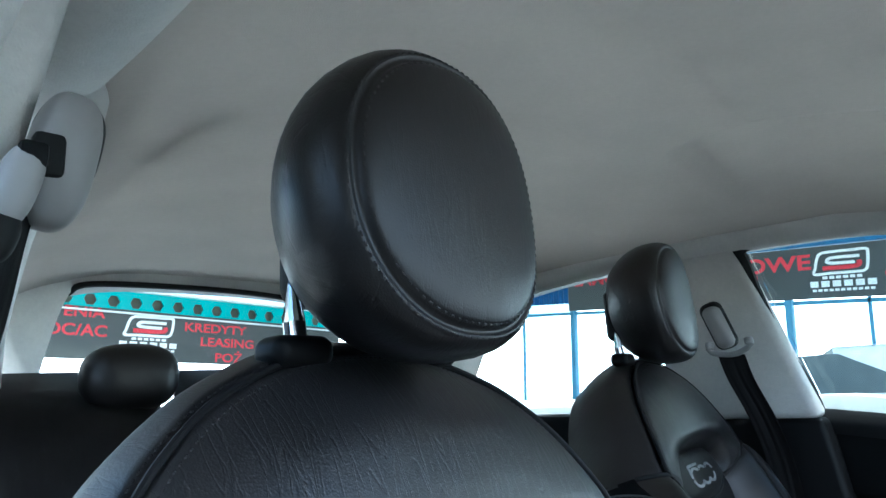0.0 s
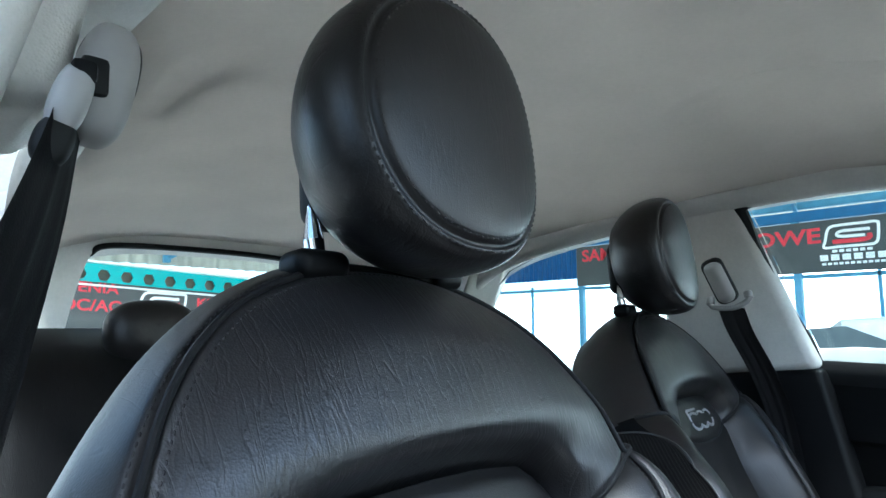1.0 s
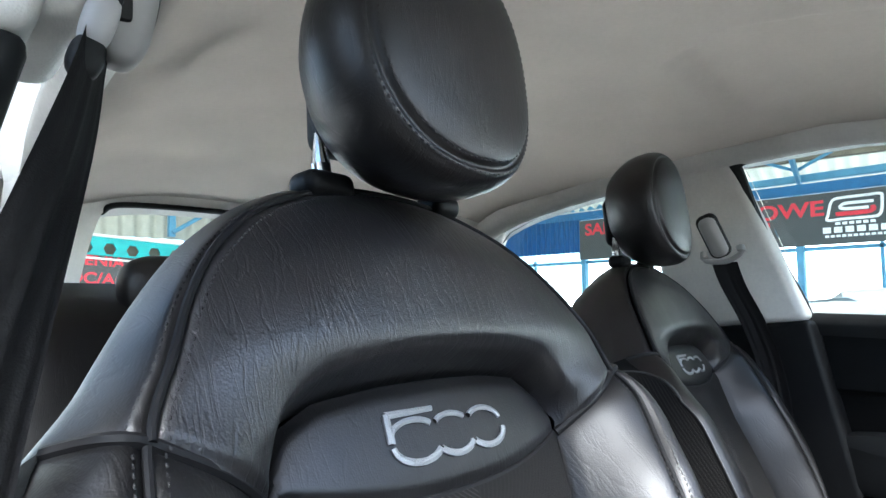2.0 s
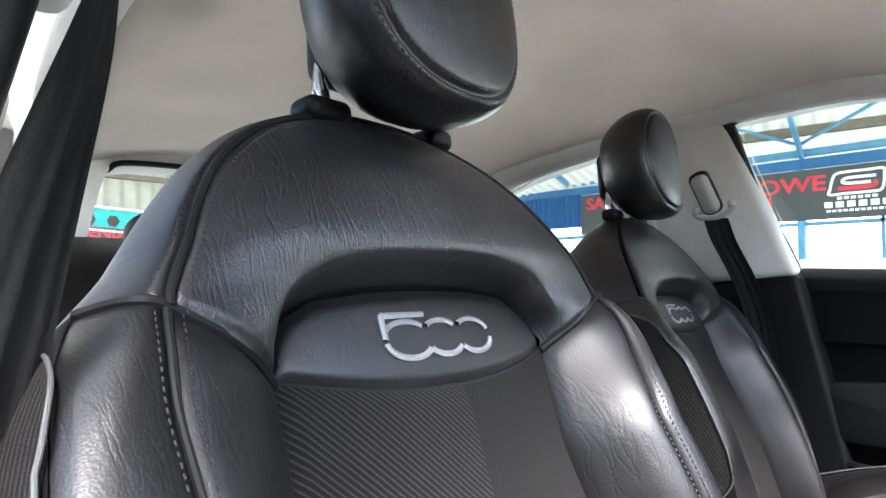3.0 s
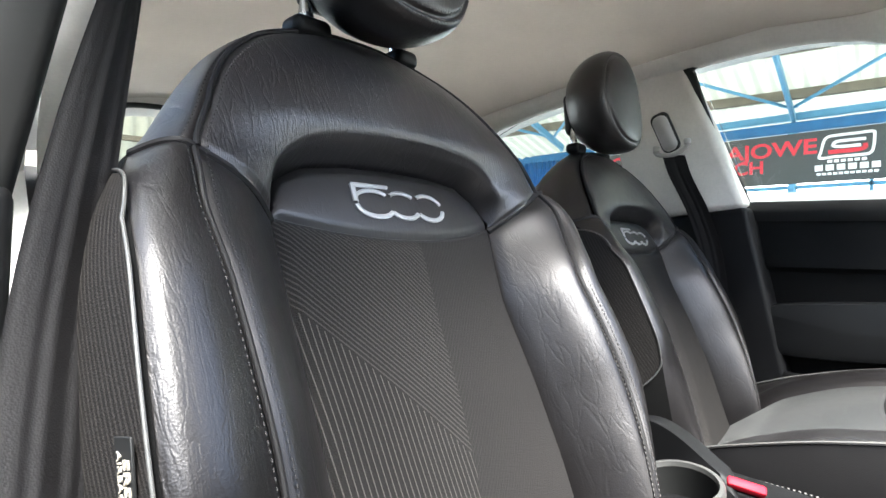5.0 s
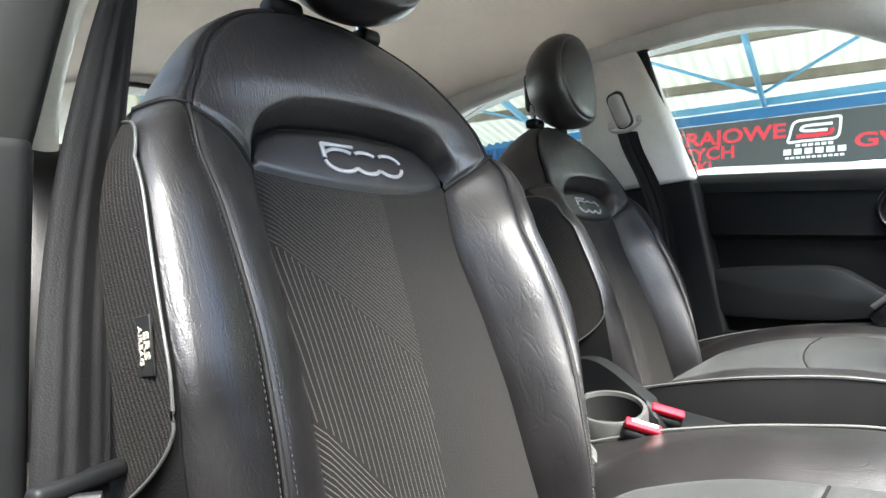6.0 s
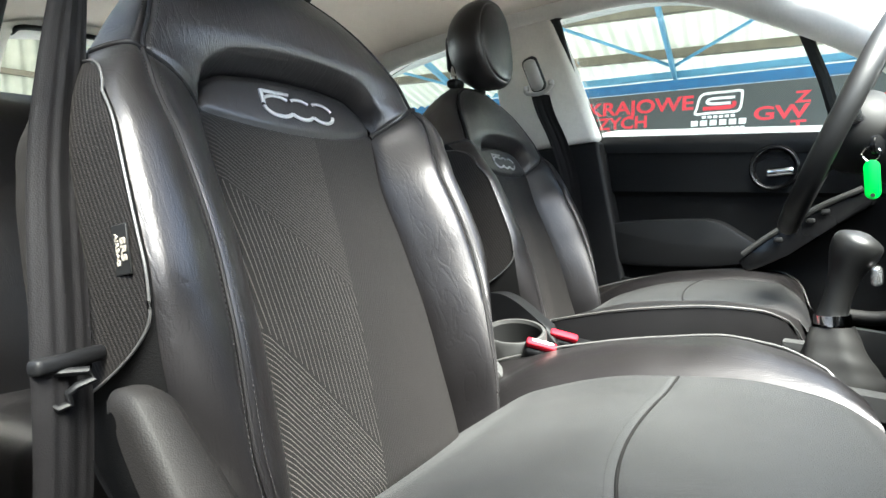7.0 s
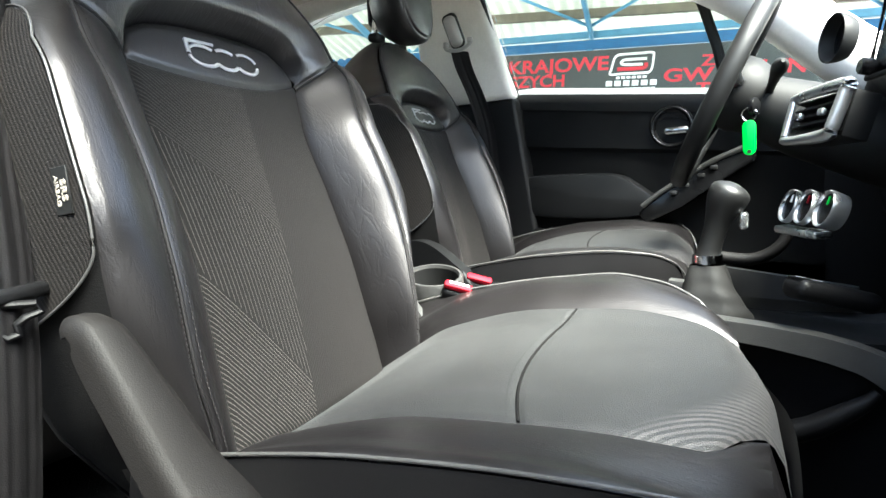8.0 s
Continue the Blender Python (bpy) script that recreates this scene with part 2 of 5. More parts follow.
def extrude_outline(outline, axis, lo, hi, bevel=0.0, segments=2):
    """A plate: a 2D outline in the two other axes, from lo to hi along axis."""
    bm = bmesh.new()
    def at(p, d):
        q = list(p)
        q.insert(axis, d)
        return q
    a = [bm.verts.new(at(p, lo)) for p in outline]
    b = [bm.verts.new(at(p, hi)) for p in outline]
    n = len(outline)
    bm.faces.new(a)
    bm.faces.new(b[::-1])
    for k in range(n):
        bm.faces.new((a[k], b[k], b[(k + 1) % n], a[(k + 1) % n]))
    if bevel:
        rim = [e for e in bm.edges if (e.verts[0] in a) == (e.verts[1] in a)]
        bmesh.ops.bevel(bm, geom=rim, offset=bevel, segments=segments, profile=0.5, affect="EDGES")
    return bm


def smooth_line(points, n):
    """n points along a Catmull-Rom line through the given ones."""
    p = [Vector(q) for q in points]
    p = [2 * p[0] - p[1], *p, 2 * p[-1] - p[-2]]
    out = []
    m = len(p) - 3
    for i in range(n):
        x = i / (n - 1) * m
        k = min(int(x), m - 1)
        f = x - k
        a, b, c, d = p[k:k + 4]
        out.append(0.5 * (2 * b + (c - a) * f + (2 * a - 5 * b + 4 * c - d) * f * f + (3 * b - a - 3 * c + d) * f ** 3))
    return out


def disc(center, normal, r, depth, sides=24, bm=None, bevel=0.0):
    tmp = bmesh.new()
    bmesh.ops.create_cone(tmp, cap_ends=True, segments=sides, radius1=r, radius2=r, depth=depth)
    if bevel:
        bmesh.ops.bevel(tmp, geom=[e for e in tmp.edges if len({round(v.co.z, 6) for v in e.verts}) == 1], offset=bevel, segments=2, affect="EDGES")
    m = Matrix.Translation(center) @ Vector((0, 0, 1)).rotation_difference(Vector(normal)).to_matrix().to_4x4()
    bmesh.ops.transform(tmp, matrix=m, verts=tmp.verts)
    return merge(bm, tmp)


def stitches(points, normal, length=0.0040, gap=0.0024, width=0.0008, lift=0.0001, bm=None):
    """Thread stitches along a fine line; normal gives the way out of the surface."""
    bm = bm or bmesh.new()
    pts = [Vector(p) for p in points]
    run, i = 0.0, 0
    step = length + gap
    for a, b in zip(pts, pts[1:]):
        d = (b - a)
        L = d.length
        if L < 1e-6:
            continue
        d /= L
        while run < L:
            c = a + d * run
            nn = Vector(normal(c)) if callable(normal) else Vector(normal)
            side = d.cross(nn).normalized() * width
            up = nn.normalized()
            h = d * length / 2
            base = c + up * lift
            v = [bm.verts.new(base + q) for q in (-h, -h * 0.5 + side + up * (width * 0.5), h * 0.5 + side + up * (width * 0.5), h,
                                                    h * 0.5 - side + up * (width * 0.5), -h * 0.5 - side + up * (width * 0.5))]
            top = [bm.verts.new(base + q + up * (width * 0.9)) for q in (-h * 0.5, h * 0.5)]
            bm.faces.new((v[0], v[1], top[0]))
            bm.faces.new((v[1], v[2], top[1], top[0]))
            bm.faces.new((v[2], v[3], top[1]))
            bm.faces.new((v[3], v[4], top[1]))
            bm.faces.new((v[4], v[5], top[0], top[1]))
            bm.faces.new((v[5], v[0], top[0]))
            run += step
        run -= L
    return bm

def ease(f):
    f = min(1.0, max(0.0, f))
    return f * f * (3 - 2 * f)


# ---- the car's shell ----
CX = 0.375                                   # the car's middle line
FLOOR = 0.12


def shell():
    """Floor pan, roof lining, side trims, pillars and glass; both sides of the car alike."""
    bm = box((1.50, 2.56, 0.05), (CX, -0.04, FLOOR - 0.025), 0.01)
    tagged(part("floor", bm, CARPET), "black carpeted car floor pan under the seats", "floor", kind="structure")

    # roof lining: domed, falling to the rails at both sides, to the windscreen and to the tailgate
    rows, outer = [], []
    ys = [-0.38, -0.355, -0.32, -0.25, -0.15, -0.05, 0.05, 0.15, 0.3, 0.5, 0.7, 0.9, 1.02, 1.12, 1.2]
    for y in np.interp(np.linspace(0, 1, 85), np.linspace(0, 1, len(ys)), ys):
        top = np.interp(y, [-0.38, -0.3, 0.0, 0.5, 0.9, 1.1, 1.2], [1.165, 1.20, 1.25, 1.258, 1.245, 1.215, 1.19])
        half = np.interp(y, [-0.62, -0.3, 0.2, 0.7, 1.0, 1.2], [0.54, 0.585, 0.60, 0.57, 0.53, 0.49])
        row = []
        for a in np.linspace(-1, 1, 97):
            x = CX + a * half + (0.095 * ease((y - 0.05) / 0.30) * a * a if a < 0 else 0.0)
            z = top - 0.085 * abs(a) ** 3.2
            if a > 0.25 and y < 0.20:        # the raised field over the driver
                lim = 0.588 + 0.5 * max(0.0, y - 0.04) ** 1.5 + 0.9 * max(0.0, -y - 0.02) ** 1.6
                z += 0.016 * ease((x - lim) / 0.022) * ease((0.13 - y) / 0.04) * ease((0.93 - a) / 0.12)
            row.append((x, y, z))
        rows.append(row)
    bm = grid(rows)
    bmesh.ops.solidify(bm, geom=bm.faces[:], thickness=-0.03)
    tagged(part("ceiling", bm, LINING, smooth=60), "pale grey fabric roof lining of the car", "roof lining", kind="structure")
    bm = grid([[(x, y, z + 0.05) for x, y, z in r] for r in rows])
    bmesh.ops.solidify(bm, geom=bm.faces[:], thickness=-0.01)
    tagged(part("roof_panel", bm, BODYPAINT, smooth=60), "painted steel roof over the lining", "roof", kind="structure")


def side(sign):
    """One side of the car: rail, pillars, sills. sign 1 is the driver's side."""
    def q(x, y, z):
        return (x, y, z) if sign > 0 else (2 * CX - x + 0.095 * ease((y - 0.05) / 0.30), y, z)
    nm = "driver" if sign > 0 else "passenger"
    # roof rail: a rounded beam over the door openings
    line = smooth_line([(1.0, -1.15, 0.42), (0.995, -0.82, 0.68), (0.99, -0.64, 0.82), (0.985, -0.50, 0.945), (0.98, -0.36, 1.04), (0.972, -0.22, 1.115), (0.965, -0.06, 1.165),
                        (0.962, 0.15, 1.180), (0.955, 0.40, 1.185), (0.945, 0.62, 1.175), (0.93, 0.78, 1.145), (0.92, 0.93, 1.06), (0.91, 1.0, 0.97)], 44)
    wide = [ease((-0.12 - p[1]) / 0.22) for p in line]     # the front pillar is broader than the rail
    bm = tube([q(p[0] - 0.014 * k, p[1] + 0.006 * k, p[2] + 0.024 * k) for p, k in zip(line, wide)], [0.030 + 0.030 * k for k in wide], 16)
    tagged(part("trim_rail_" + nm, bm, TRIM), "pale grey roof rail trim above the doors", "trim", kind="structure")
    # outer skin above the rail, down to the windows' upper edge
    rows = [[q(p[0] + dx, p[1], p[2] + dz) for p in line] for dx, dz in (((-0.03, 0.06), (0.03, 0.055), (0.065, 0.02), (0.075, -0.02)) if sign > 0 else ((-0.03, 0.06), (0.05, 0.055), (0.11, 0.02), (0.125, -0.03)))]
    bm = grid(rows)
    bmesh.ops.solidify(bm, geom=bm.faces[:], thickness=0.008)
    tagged(part("roof_side_" + nm, bm, BODYPAINT), "painted roof side outside the rail", "roof", kind="structure")
    # rear quarter: closed body side behind the rear door
    out = [(0.93, 0.97), (0.80, 1.13), (0.88, 1.2), (1.25, 1.2), (1.25, 0.2), (0.85, 0.2), (0.85, 0.86)]
    bm = extrude_outline(out, 0, *sorted((q(0.88, 0, 0)[0], q(1.02, 0, 0)[0])), 0.012)
    tagged(part("trim_quarter_" + nm, bm, TRIM), "pale grey rear quarter trim beside the rear seat", "trim", kind="structure")


def wedge(a, b, wa, wb, depth, out, bevel=0.01):
    """A post from a to b: widths along y at both ends, depth along x."""
    bm = bmesh.new()
    vs = []
    for p, w in ((a, wa), (b, wb)):
        for dy in (-w / 2, w / 2):
            for dx in (0, depth * out):
                vs.append(bm.verts.new((p[0] + dx, p[1] + dy, p[2])))
    for f in ((0, 1, 3, 2), (4, 6, 7, 5), (0, 4, 5, 1), (2, 3, 7, 6), (0, 2, 6, 4), (1, 5, 7, 3)):
        bm.faces.new([vs[k] for k in f])
    bmesh.ops.bevel(bm, geom=bm.edges[:], offset=bevel, segments=3, profile=0.5, affect="EDGES")
    return bm


shell()
side(1)
side(-1)

# driver's B-pillar, upper pale and lower black
bm = wedge((1.005, 0.228, 0.845), (0.945, 0.272, 1.175), 0.265, 0.19, 0.06, 1, 0.014)
tagged(part("trim_pillar_driver", bm, TRIM), "pale grey upper trim of the door pillar", "pillar trim", kind="structure")
bm = wedge((1.035, 0.145, 0.18), (1.008, 0.195, 0.847), 0.27, 0.205, 0.06, 1, 0.012)
tagged(part("trim_pillar_lower_driver", bm, PLASTIC), "black plastic lower trim of the door pillar", "pillar trim", kind="structure")
# black door seal down the front edge of the pillar
seal = smooth_line([(0.955, 0.10, 1.17), (0.962, 0.165, 1.158), (0.972, 0.168, 1.13), (1.005, 0.148, 1.00), (1.050, 0.112, 0.865), (1.055, 0.092, 0.70), (1.055, 0.066, 0.45), (1.05, 0.05, 0.2)], 40)
tagged(part("trim_seal_driver", tube(seal, 0.013, 8), RUBBER), "black rubber door seal on the pillar edge", "seal", kind="structure")
# passenger's B-pillar (the door is open in front of it)
bm = wedge((-0.222, 0.085, 1.015), (-0.180, 0.070, 1.19), 0.060, 0.055, 0.12, -1, 0.014)
tagged(part("trim_pillar_head_passenger", bm, TRIM), "pale grey head of the passenger pillar", "pillar trim", kind="structure")
bm = wedge((-0.190, 0.135, 1.035), (-0.165, 0.125, 1.19), 0.11, 0.11, 0.10, -1, 0.014)
tagged(part("trim_pillar_top_passenger", bm, TRIM), "pale grey top of the passenger pillar behind the belt guide", "pillar trim", kind="structure")
beam = smooth_line([(-0.165, -0.30, 1.145), (-0.160, -0.1, 1.185), (-0.155, 0.05, 1.200), (-0.155, 0.15, 1.206), (-0.160, 0.22, 1.206), (-0.172, 0.255, 1.20)], 24)
bm = tube(beam, [0.056 * (1 - 0.6 * ease(1 - k / 10)) * (1 if k < 18 else math.sqrt(max(0.04, 1 - ((k - 18) / 5) ** 2))) for k in range(24)], 16)
tagged(part("trim_rail_cover_passenger", bm, TRIM), "pale grey padded cover of the passenger roof rail", "trim", kind="structure")
bm = wedge((-0.276, 0.100, 0.78), (-0.220, 0.082, 1.018), 0.050, 0.046, 0.10, -1, 0.012)
tagged(part("trim_seal_passenger", bm, RUBBER), "black rubber-edged front of the passenger pillar", "seal", kind="structure")
bm = wedge((-0.293, 0.093, 0.872), (-0.265, 0.085, 1.17), 0.05, 0.045, 0.15, -1, 0.012)
tagged(part("trim_pillar_passenger", bm, TRIM), "pale grey upper trim of the passenger pillar", "pillar trim", kind="structure")
bm = wedge((-0.365, 0.115, 0.10), (-0.293, 0.093, 0.870), 0.05, 0.047, 0.15, -1, 0.012)
tagged(part("trim_pillar_outer_passenger", bm, RUBBER), "black front edge of the closed rear door", "door edge", kind="structure")
bm = wedge((-0.310, 0.09, 0.14), (-0.272, 0.12, 0.80), 0.10, 0.10, 0.10, -1, 0.014)
tagged(part("trim_pillar_lower_passenger", bm, PLASTIC), "black plastic lower trim of the passenger pillar", "pillar trim", kind="structure")


def pane(name, outline, x0, x1, z0, z1, label):
    """Curved side glass: outline in y and z, leaning from x0 at z0 to x1 at z1."""
    bm = bmesh.new()
    n = len(outline)
    f = lambda z: x0 + (x1 - x0) * (z - z0) / (z1 - z0)
    a = [bm.verts.new((f(z), y, z)) for y, z in outline]
    b = [bm.verts.new((f(z) + 0.004, y, z)) for y, z in outline]
    bm.faces.new(a)
    bm.faces.new(b[::-1])
    for k in range(n):
        bm.faces.new((a[k], b[k], b[(k + 1) % n], a[(k + 1) % n]))
    ob = tagged(part(name, bm, GLASS, smooth=0), label, "window", kind="structure")
    ob.visible_shadow = False
    return ob


pane("window_1", [(0.10, 0.84), (0.17, 1.17), (-0.06, 1.17), (-0.22, 1.12), (-0.36, 1.04), (-0.46, 0.96), (-0.56, 0.86), (-0.6, 0.79)], 1.085, 1.0, 0.84, 1.17,
     "clear driver's door glass, wound up")
pane("window_2", [(0.27, 0.85), (0.28, 1.17), (0.62, 1.165), (0.78, 1.13), (0.9, 1.05), (0.86, 0.87)], 1.05, 0.98, 0.85, 1.17, "clear rear door glass, wound up")

# tailgate: frame round the rear window
bm = bmesh.new()
rim = [(0.03, 1.12, 0.90), (0.05, 1.13, 1.03), (0.085, 1.13, 1.16), (0.13, 1.12, 1.185), (0.40, 1.12, 1.190), (0.60, 1.12, 1.178), (0.78, 1.12, 1.15), (0.86, 1.13, 1.10), (0.90, 1.13, 1.0), (0.92, 1.12, 0.9)]
far = [(-0.2, 1.16, 0.88), (-0.18, 1.16, 1.05), (-0.12, 1.17, 1.2), (0.08, 1.17, 1.28), (0.40, 1.17, 1.29), (0.62, 1.17, 1.28), (0.88, 1.17, 1.26), (0.98, 1.17, 1.2), (1.05, 1.16, 1.05), (1.08, 1.16, 0.88)]
bm = grid([smooth_line(rim, 40), smooth_line([Vector(p) + Vector((0, -0.03, 0)) for p in [((a[0] + b[0]) / 2, a[1], (a[2] + b[2]) / 2) for a, b in zip(rim, far)]], 40), smooth_line(far, 40)])
bmesh.ops.solidify(bm, geom=bm.faces[:], thickness=0.02)
tagged(part("trim_tailgate", bm, TRIM), "pale grey trim round the rear window", "trim", kind="structure")
tagged(part("trim_rear_seal", tube(smooth_line(rim[2:-1], 50), [0.0015 + 0.0055 * ease(k / 5) for k in range(50)], 8), RUBBER), "black rubber seal of the rear window", "seal", kind="structure")
bm = box((1.3, 0.06, 0.86), (CX + 0.03, 1.17, 0.46), 0.02)
tagged(part("tailgate", bm, PLASTIC), "black lower panel of the tailgate", "tailgate", kind="structure")
bm = grid([[(-0.05, 1.17, 0.86), (1.0, 1.17, 0.86)], [(-0.05, 1.165, 1.25), (1.0, 1.165, 1.25)]])
bmesh.ops.solidify(bm, geom=bm.faces[:], thickness=0.004)
g = tagged(part("window_3", bm, GLASS, smooth=0), "clear rear window of the tailgate", "window", kind="structure")
g.visible_shadow = False

# passenger's rear door: trim panel below, frame above, daylight between
bm = box((0.06, 0.86, 0.66), (-0.315, 0.62, 0.50), 0.015)
tagged(part("door_rear_passenger", bm, PLASTIC), "black trim panel of the passenger's rear door", "door", kind="structure")
bm = wedge((-0.21, 0.93, 0.83), (-0.14, 0.82, 1.18), 0.30, 0.16, 0.06, -1, 0.02)
tagged(part("trim_rear_pillar_passenger", bm, TRIM), "pale grey rear pillar trim", "pillar trim", kind="structure")
bm = box((0.06, 0.80, 0.68), (1.055, 0.66, 0.52), 0.015)
tagged(part("door_rear_driver", bm, PLASTIC), "black trim panel of the rear door", "door", kind="structure")

# bulkhead, windscreen base
bm = box((1.5, 0.05, 0.75), (CX, -1.32, 0.45), 0.02)
tagged(part("wall_bulkhead", bm, PLASTIC), "black bulkhead behind the dashboard", "bulkhead", kind="structure")
bm = box((0.10, 1.5, 0.14), (-0.39, -0.45, 0.10), 0.02)
tagged(part("sill_passenger", bm, PLASTIC), "black door sill under the open door", "sill", kind="structure")

# the passenger's door stands wide open, forward of the opening: padded panel, window frame and glass
DOOR_M = Matrix.Translation((-0.43, -0.95, 0)) @ Matrix.Rotation(radians(-30), 4, "Z")
bm = box((1.02, 0.10, 0.80), (-0.51, 0, 0.45), 0.03, 3, m=DOOR_M)
open_door = tagged(part("door_passenger", bm, PLASTIC), "open black-lined passenger door forward of the seat", "door", kind="structure")
bm = tube([DOOR_M @ Vector(p) for p in smooth_line([(-0.02, 0.02, 0.84), (-0.30, 0.0, 1.06), (-0.55, -0.03, 1.17), (-0.85, -0.04, 1.20), (-0.97, -0.03, 1.17), (-0.99, 0.0, 1.0), (-1.0, 0.02, 0.84)], 40)], 0.026, 10)
part("window_frame", bm, RUBBER, open_door, "black frame round the door glass")

# ---- seats ----
B = radians(18.4)
SB, CB = math.sin(B), math.cos(B)
SK = [-0.44, -0.40, -0.35, -0.25, -0.20, -0.10, -0.05, -0.02, 0.01, 0.05, 0.10, 0.13, 0.165, 0.185]
W_ = [0.210, 0.234, 0.260, 0.276, 0.275, 0.267, 0.257, 0.246, 0.230, 0.214, 0.184, 0.156, 0.096, 0.030]
XS = [0.205, 0.213, 0.222, 0.216, 0.213, 0.212, 0.211, 0.207, 0.199, 0.187, 0.158, 0.128, 0.066, 0.010]
NX = [0.020, 0.036, 0.048, 0.056, 0.056, 0.048, 0.036, 0.030, 0.018, 0.012, 0.004, -0.002, -0.012, -0.020]
NW = [-0.01, 0.006, 0.024, 0.052, 0.062, 0.057, 0.036, 0.012, -0.014, -0.030, -0.035, -0.035, -0.035, -0.035]
AI = [0.150, 0.150, 0.147, 0.143, 0.141, 0.137, 0.135, 0.134, 0.133, 0.13, 0.12, 0.10, 0.05, 0.02]
NC = [-0.012, -0.008, -0.003, 0.004, 0.004, 0.000, 0.000, 0.000, 0.002, 0.018, 0.016, 0.008, -0.008, -0.026]


def steady(x, xs, ys):
    """Monotone cubic through a table."""
    if x <= xs[0]:
        return ys[0]
    if x >= xs[-1]:
        return ys[-1]
    k = max(i for i in range(len(xs) - 1) if xs[i] <= x)
    d = [(ys[i + 1] - ys[i]) / (xs[i + 1] - xs[i]) for i in range(len(xs) - 1)]

    def slope(i):
        if i == 0:
            return d[0]
        if i == len(xs) - 1:
            return d[-1]
        return 0.0 if d[i - 1] * d[i] <= 0 else 2 * d[i - 1] * d[i] / (d[i - 1] + d[i])
    h = xs[k + 1] - xs[k]
    f = (x - xs[k]) / h
    return ((1 + 2 * f) * (1 - f) ** 2 * ys[k] + f * (1 - f) ** 2 * h * slope(k) + f * f * (3 - 2 * f) * ys[k + 1] + f * f * (f - 1) * h * slope(k + 1))


def tab(values, s):
    return steady(s, SK, values)


def front(x, s):
    """How far the seat back's front stands out at x across and s up the back."""
    ax = abs(x)
    a, xs, w = tab(AI, s), tab(XS, s), tab(W_, s)
    nc, nx, nw = tab(NC, s), tab(NX, s), tab(NW, s)
    k = ease((s + 0.030) / 0.040)              # below the shoulder 0, above it 1
    low = min(nc - 0.010, nx)
    high = nc + (nx - nc) * min(1.0, a / max(xs, 1e-3)) ** 2
    na = low + (high - low) * k
    if ax <= a:
        return nc + (na - nc) * (ax / a) ** 2.5
    if ax <= xs:
        f = (ax - a) / max(xs - a, 1e-4)
        bend = math.sin(f * math.pi / 2)
        return na + (nx - na) * (bend + (f - bend) * k)
    f = min(1.0, (ax - xs) / max(w - xs, 1e-4))
    return nx + (nw - nx) * f ** 1.3 + 0.010 * math.sin(f * math.pi) * (1 - 0.4 * ease(s / 0.04))


def sp(x, s, n):
    """Seat-back coordinates to the seat's own space."""
    if x > 0 and s < 0.012:                   # inboard the outer strip rolls back from the seam
        xs, w = tab(XS, s), tab(W_, s)
        f = min(1.0, max(0.0, (x - xs) / max(w - xs, 1e-3)))
        n -= 0.020 * ease((0.012 - s) / 0.10) * f ** 1.5
    if x > 0 and s < 0:                       # the inboard side is cut narrower
        k = ease(-s / 0.12)
        a = tab(AI, s)
        x = x * (1 - 0.15 * k) if x < a else a * (1 - 0.15 * k) + (x - a) * (1 - 0.32 * k - 0.42 * ease((-s - 0.20) / 0.18))
    if s > 0:
        x += 0.009 * ease(s / 0.05)
    return (x, s * SB - n * CB, 0.68 + s * CB + n * SB)


UPN = Vector((0, -CB, SB))


def panel(fn, nu, nv, edge=0.004, reach=0.010, side=False):
    """An upholstered panel: fn(u, v) gives x, s, n; its edges turn down into the seams."""
    rows, uvs = [], []
    P = [[fn(i / (nu - 1), j / (nv - 1)) for i in range(nu)] for j in range(nv)]
    for j in range(nv):
        row, uv = [], []
        for i in range(nu):
            x, s, n = P[j][i]
            d = 1.0
            here = Vector(P[j][i])
            for q in (P[j][0], P[j][-1], P[0][i], P[-1][i]):
                d = min(d, (here - Vector(q)).length)
            n -= edge * (1 - ease(d / reach))
            row.append(sp(x, s, n))
            uv.append((P[j][i][2], s) if side else (x, s))
        rows.append(row)
        uvs.append(uv)
    return grid(rows, uvs)


def arch(points, t):
    k = smooth_line([(*p, 0) for p in points], 121)
    i = t * 120
    a = min(int(i), 119)
    return k[a].lerp(k[a + 1], i - a)


half0 = [(-0.134, -0.030), (-0.133, -0.016), (-0.124, 0.004), (-0.096, 0.018), (-0.050, 0.022), (0.0, 0.023)]
IN_ARCH = half0 + [(-x, s) for x, s in half0[-2::-1]]
half1 = [(-0.199, 0.004), (-0.196, 0.022), (-0.187, 0.050), (-0.170, 0.083), (-0.147, 0.112), (-0.110, 0.141), (-0.055, 0.163), (0.0, 0.169)]
SEAM_ARCH = half1 + [(-x, s) for x, s in half1[-2::-1]]
half2 = [(-0.232, 0.012), (-0.214, 0.040), (-0.196, 0.068), (-0.176, 0.097), (-0.150, 0.127), (-0.110, 0.157), (-0.055, 0.180), (0.0, 0.186)]
OUT_ARCH = half2 + [(-x, s) for x, s in half2[-2::-1]]


def upper(u, v):
    a, c = arch(IN_ARCH, u), arch(SEAM_ARCH, u)
    f = v ** 1.3
    x, s = a.x + (c.x - a.x) * f, a.y + (c.y - a.y) * f
    mid = math.sin(math.pi * u)
    brow = -0.030 * (1 - ease(v / 0.22)) * ease((mid - 0.15) / 0.5)
    n_in = front(x, s)
    return x, s, n_in + 0.004 * math.sin(math.pi * min(1, v)) + brow


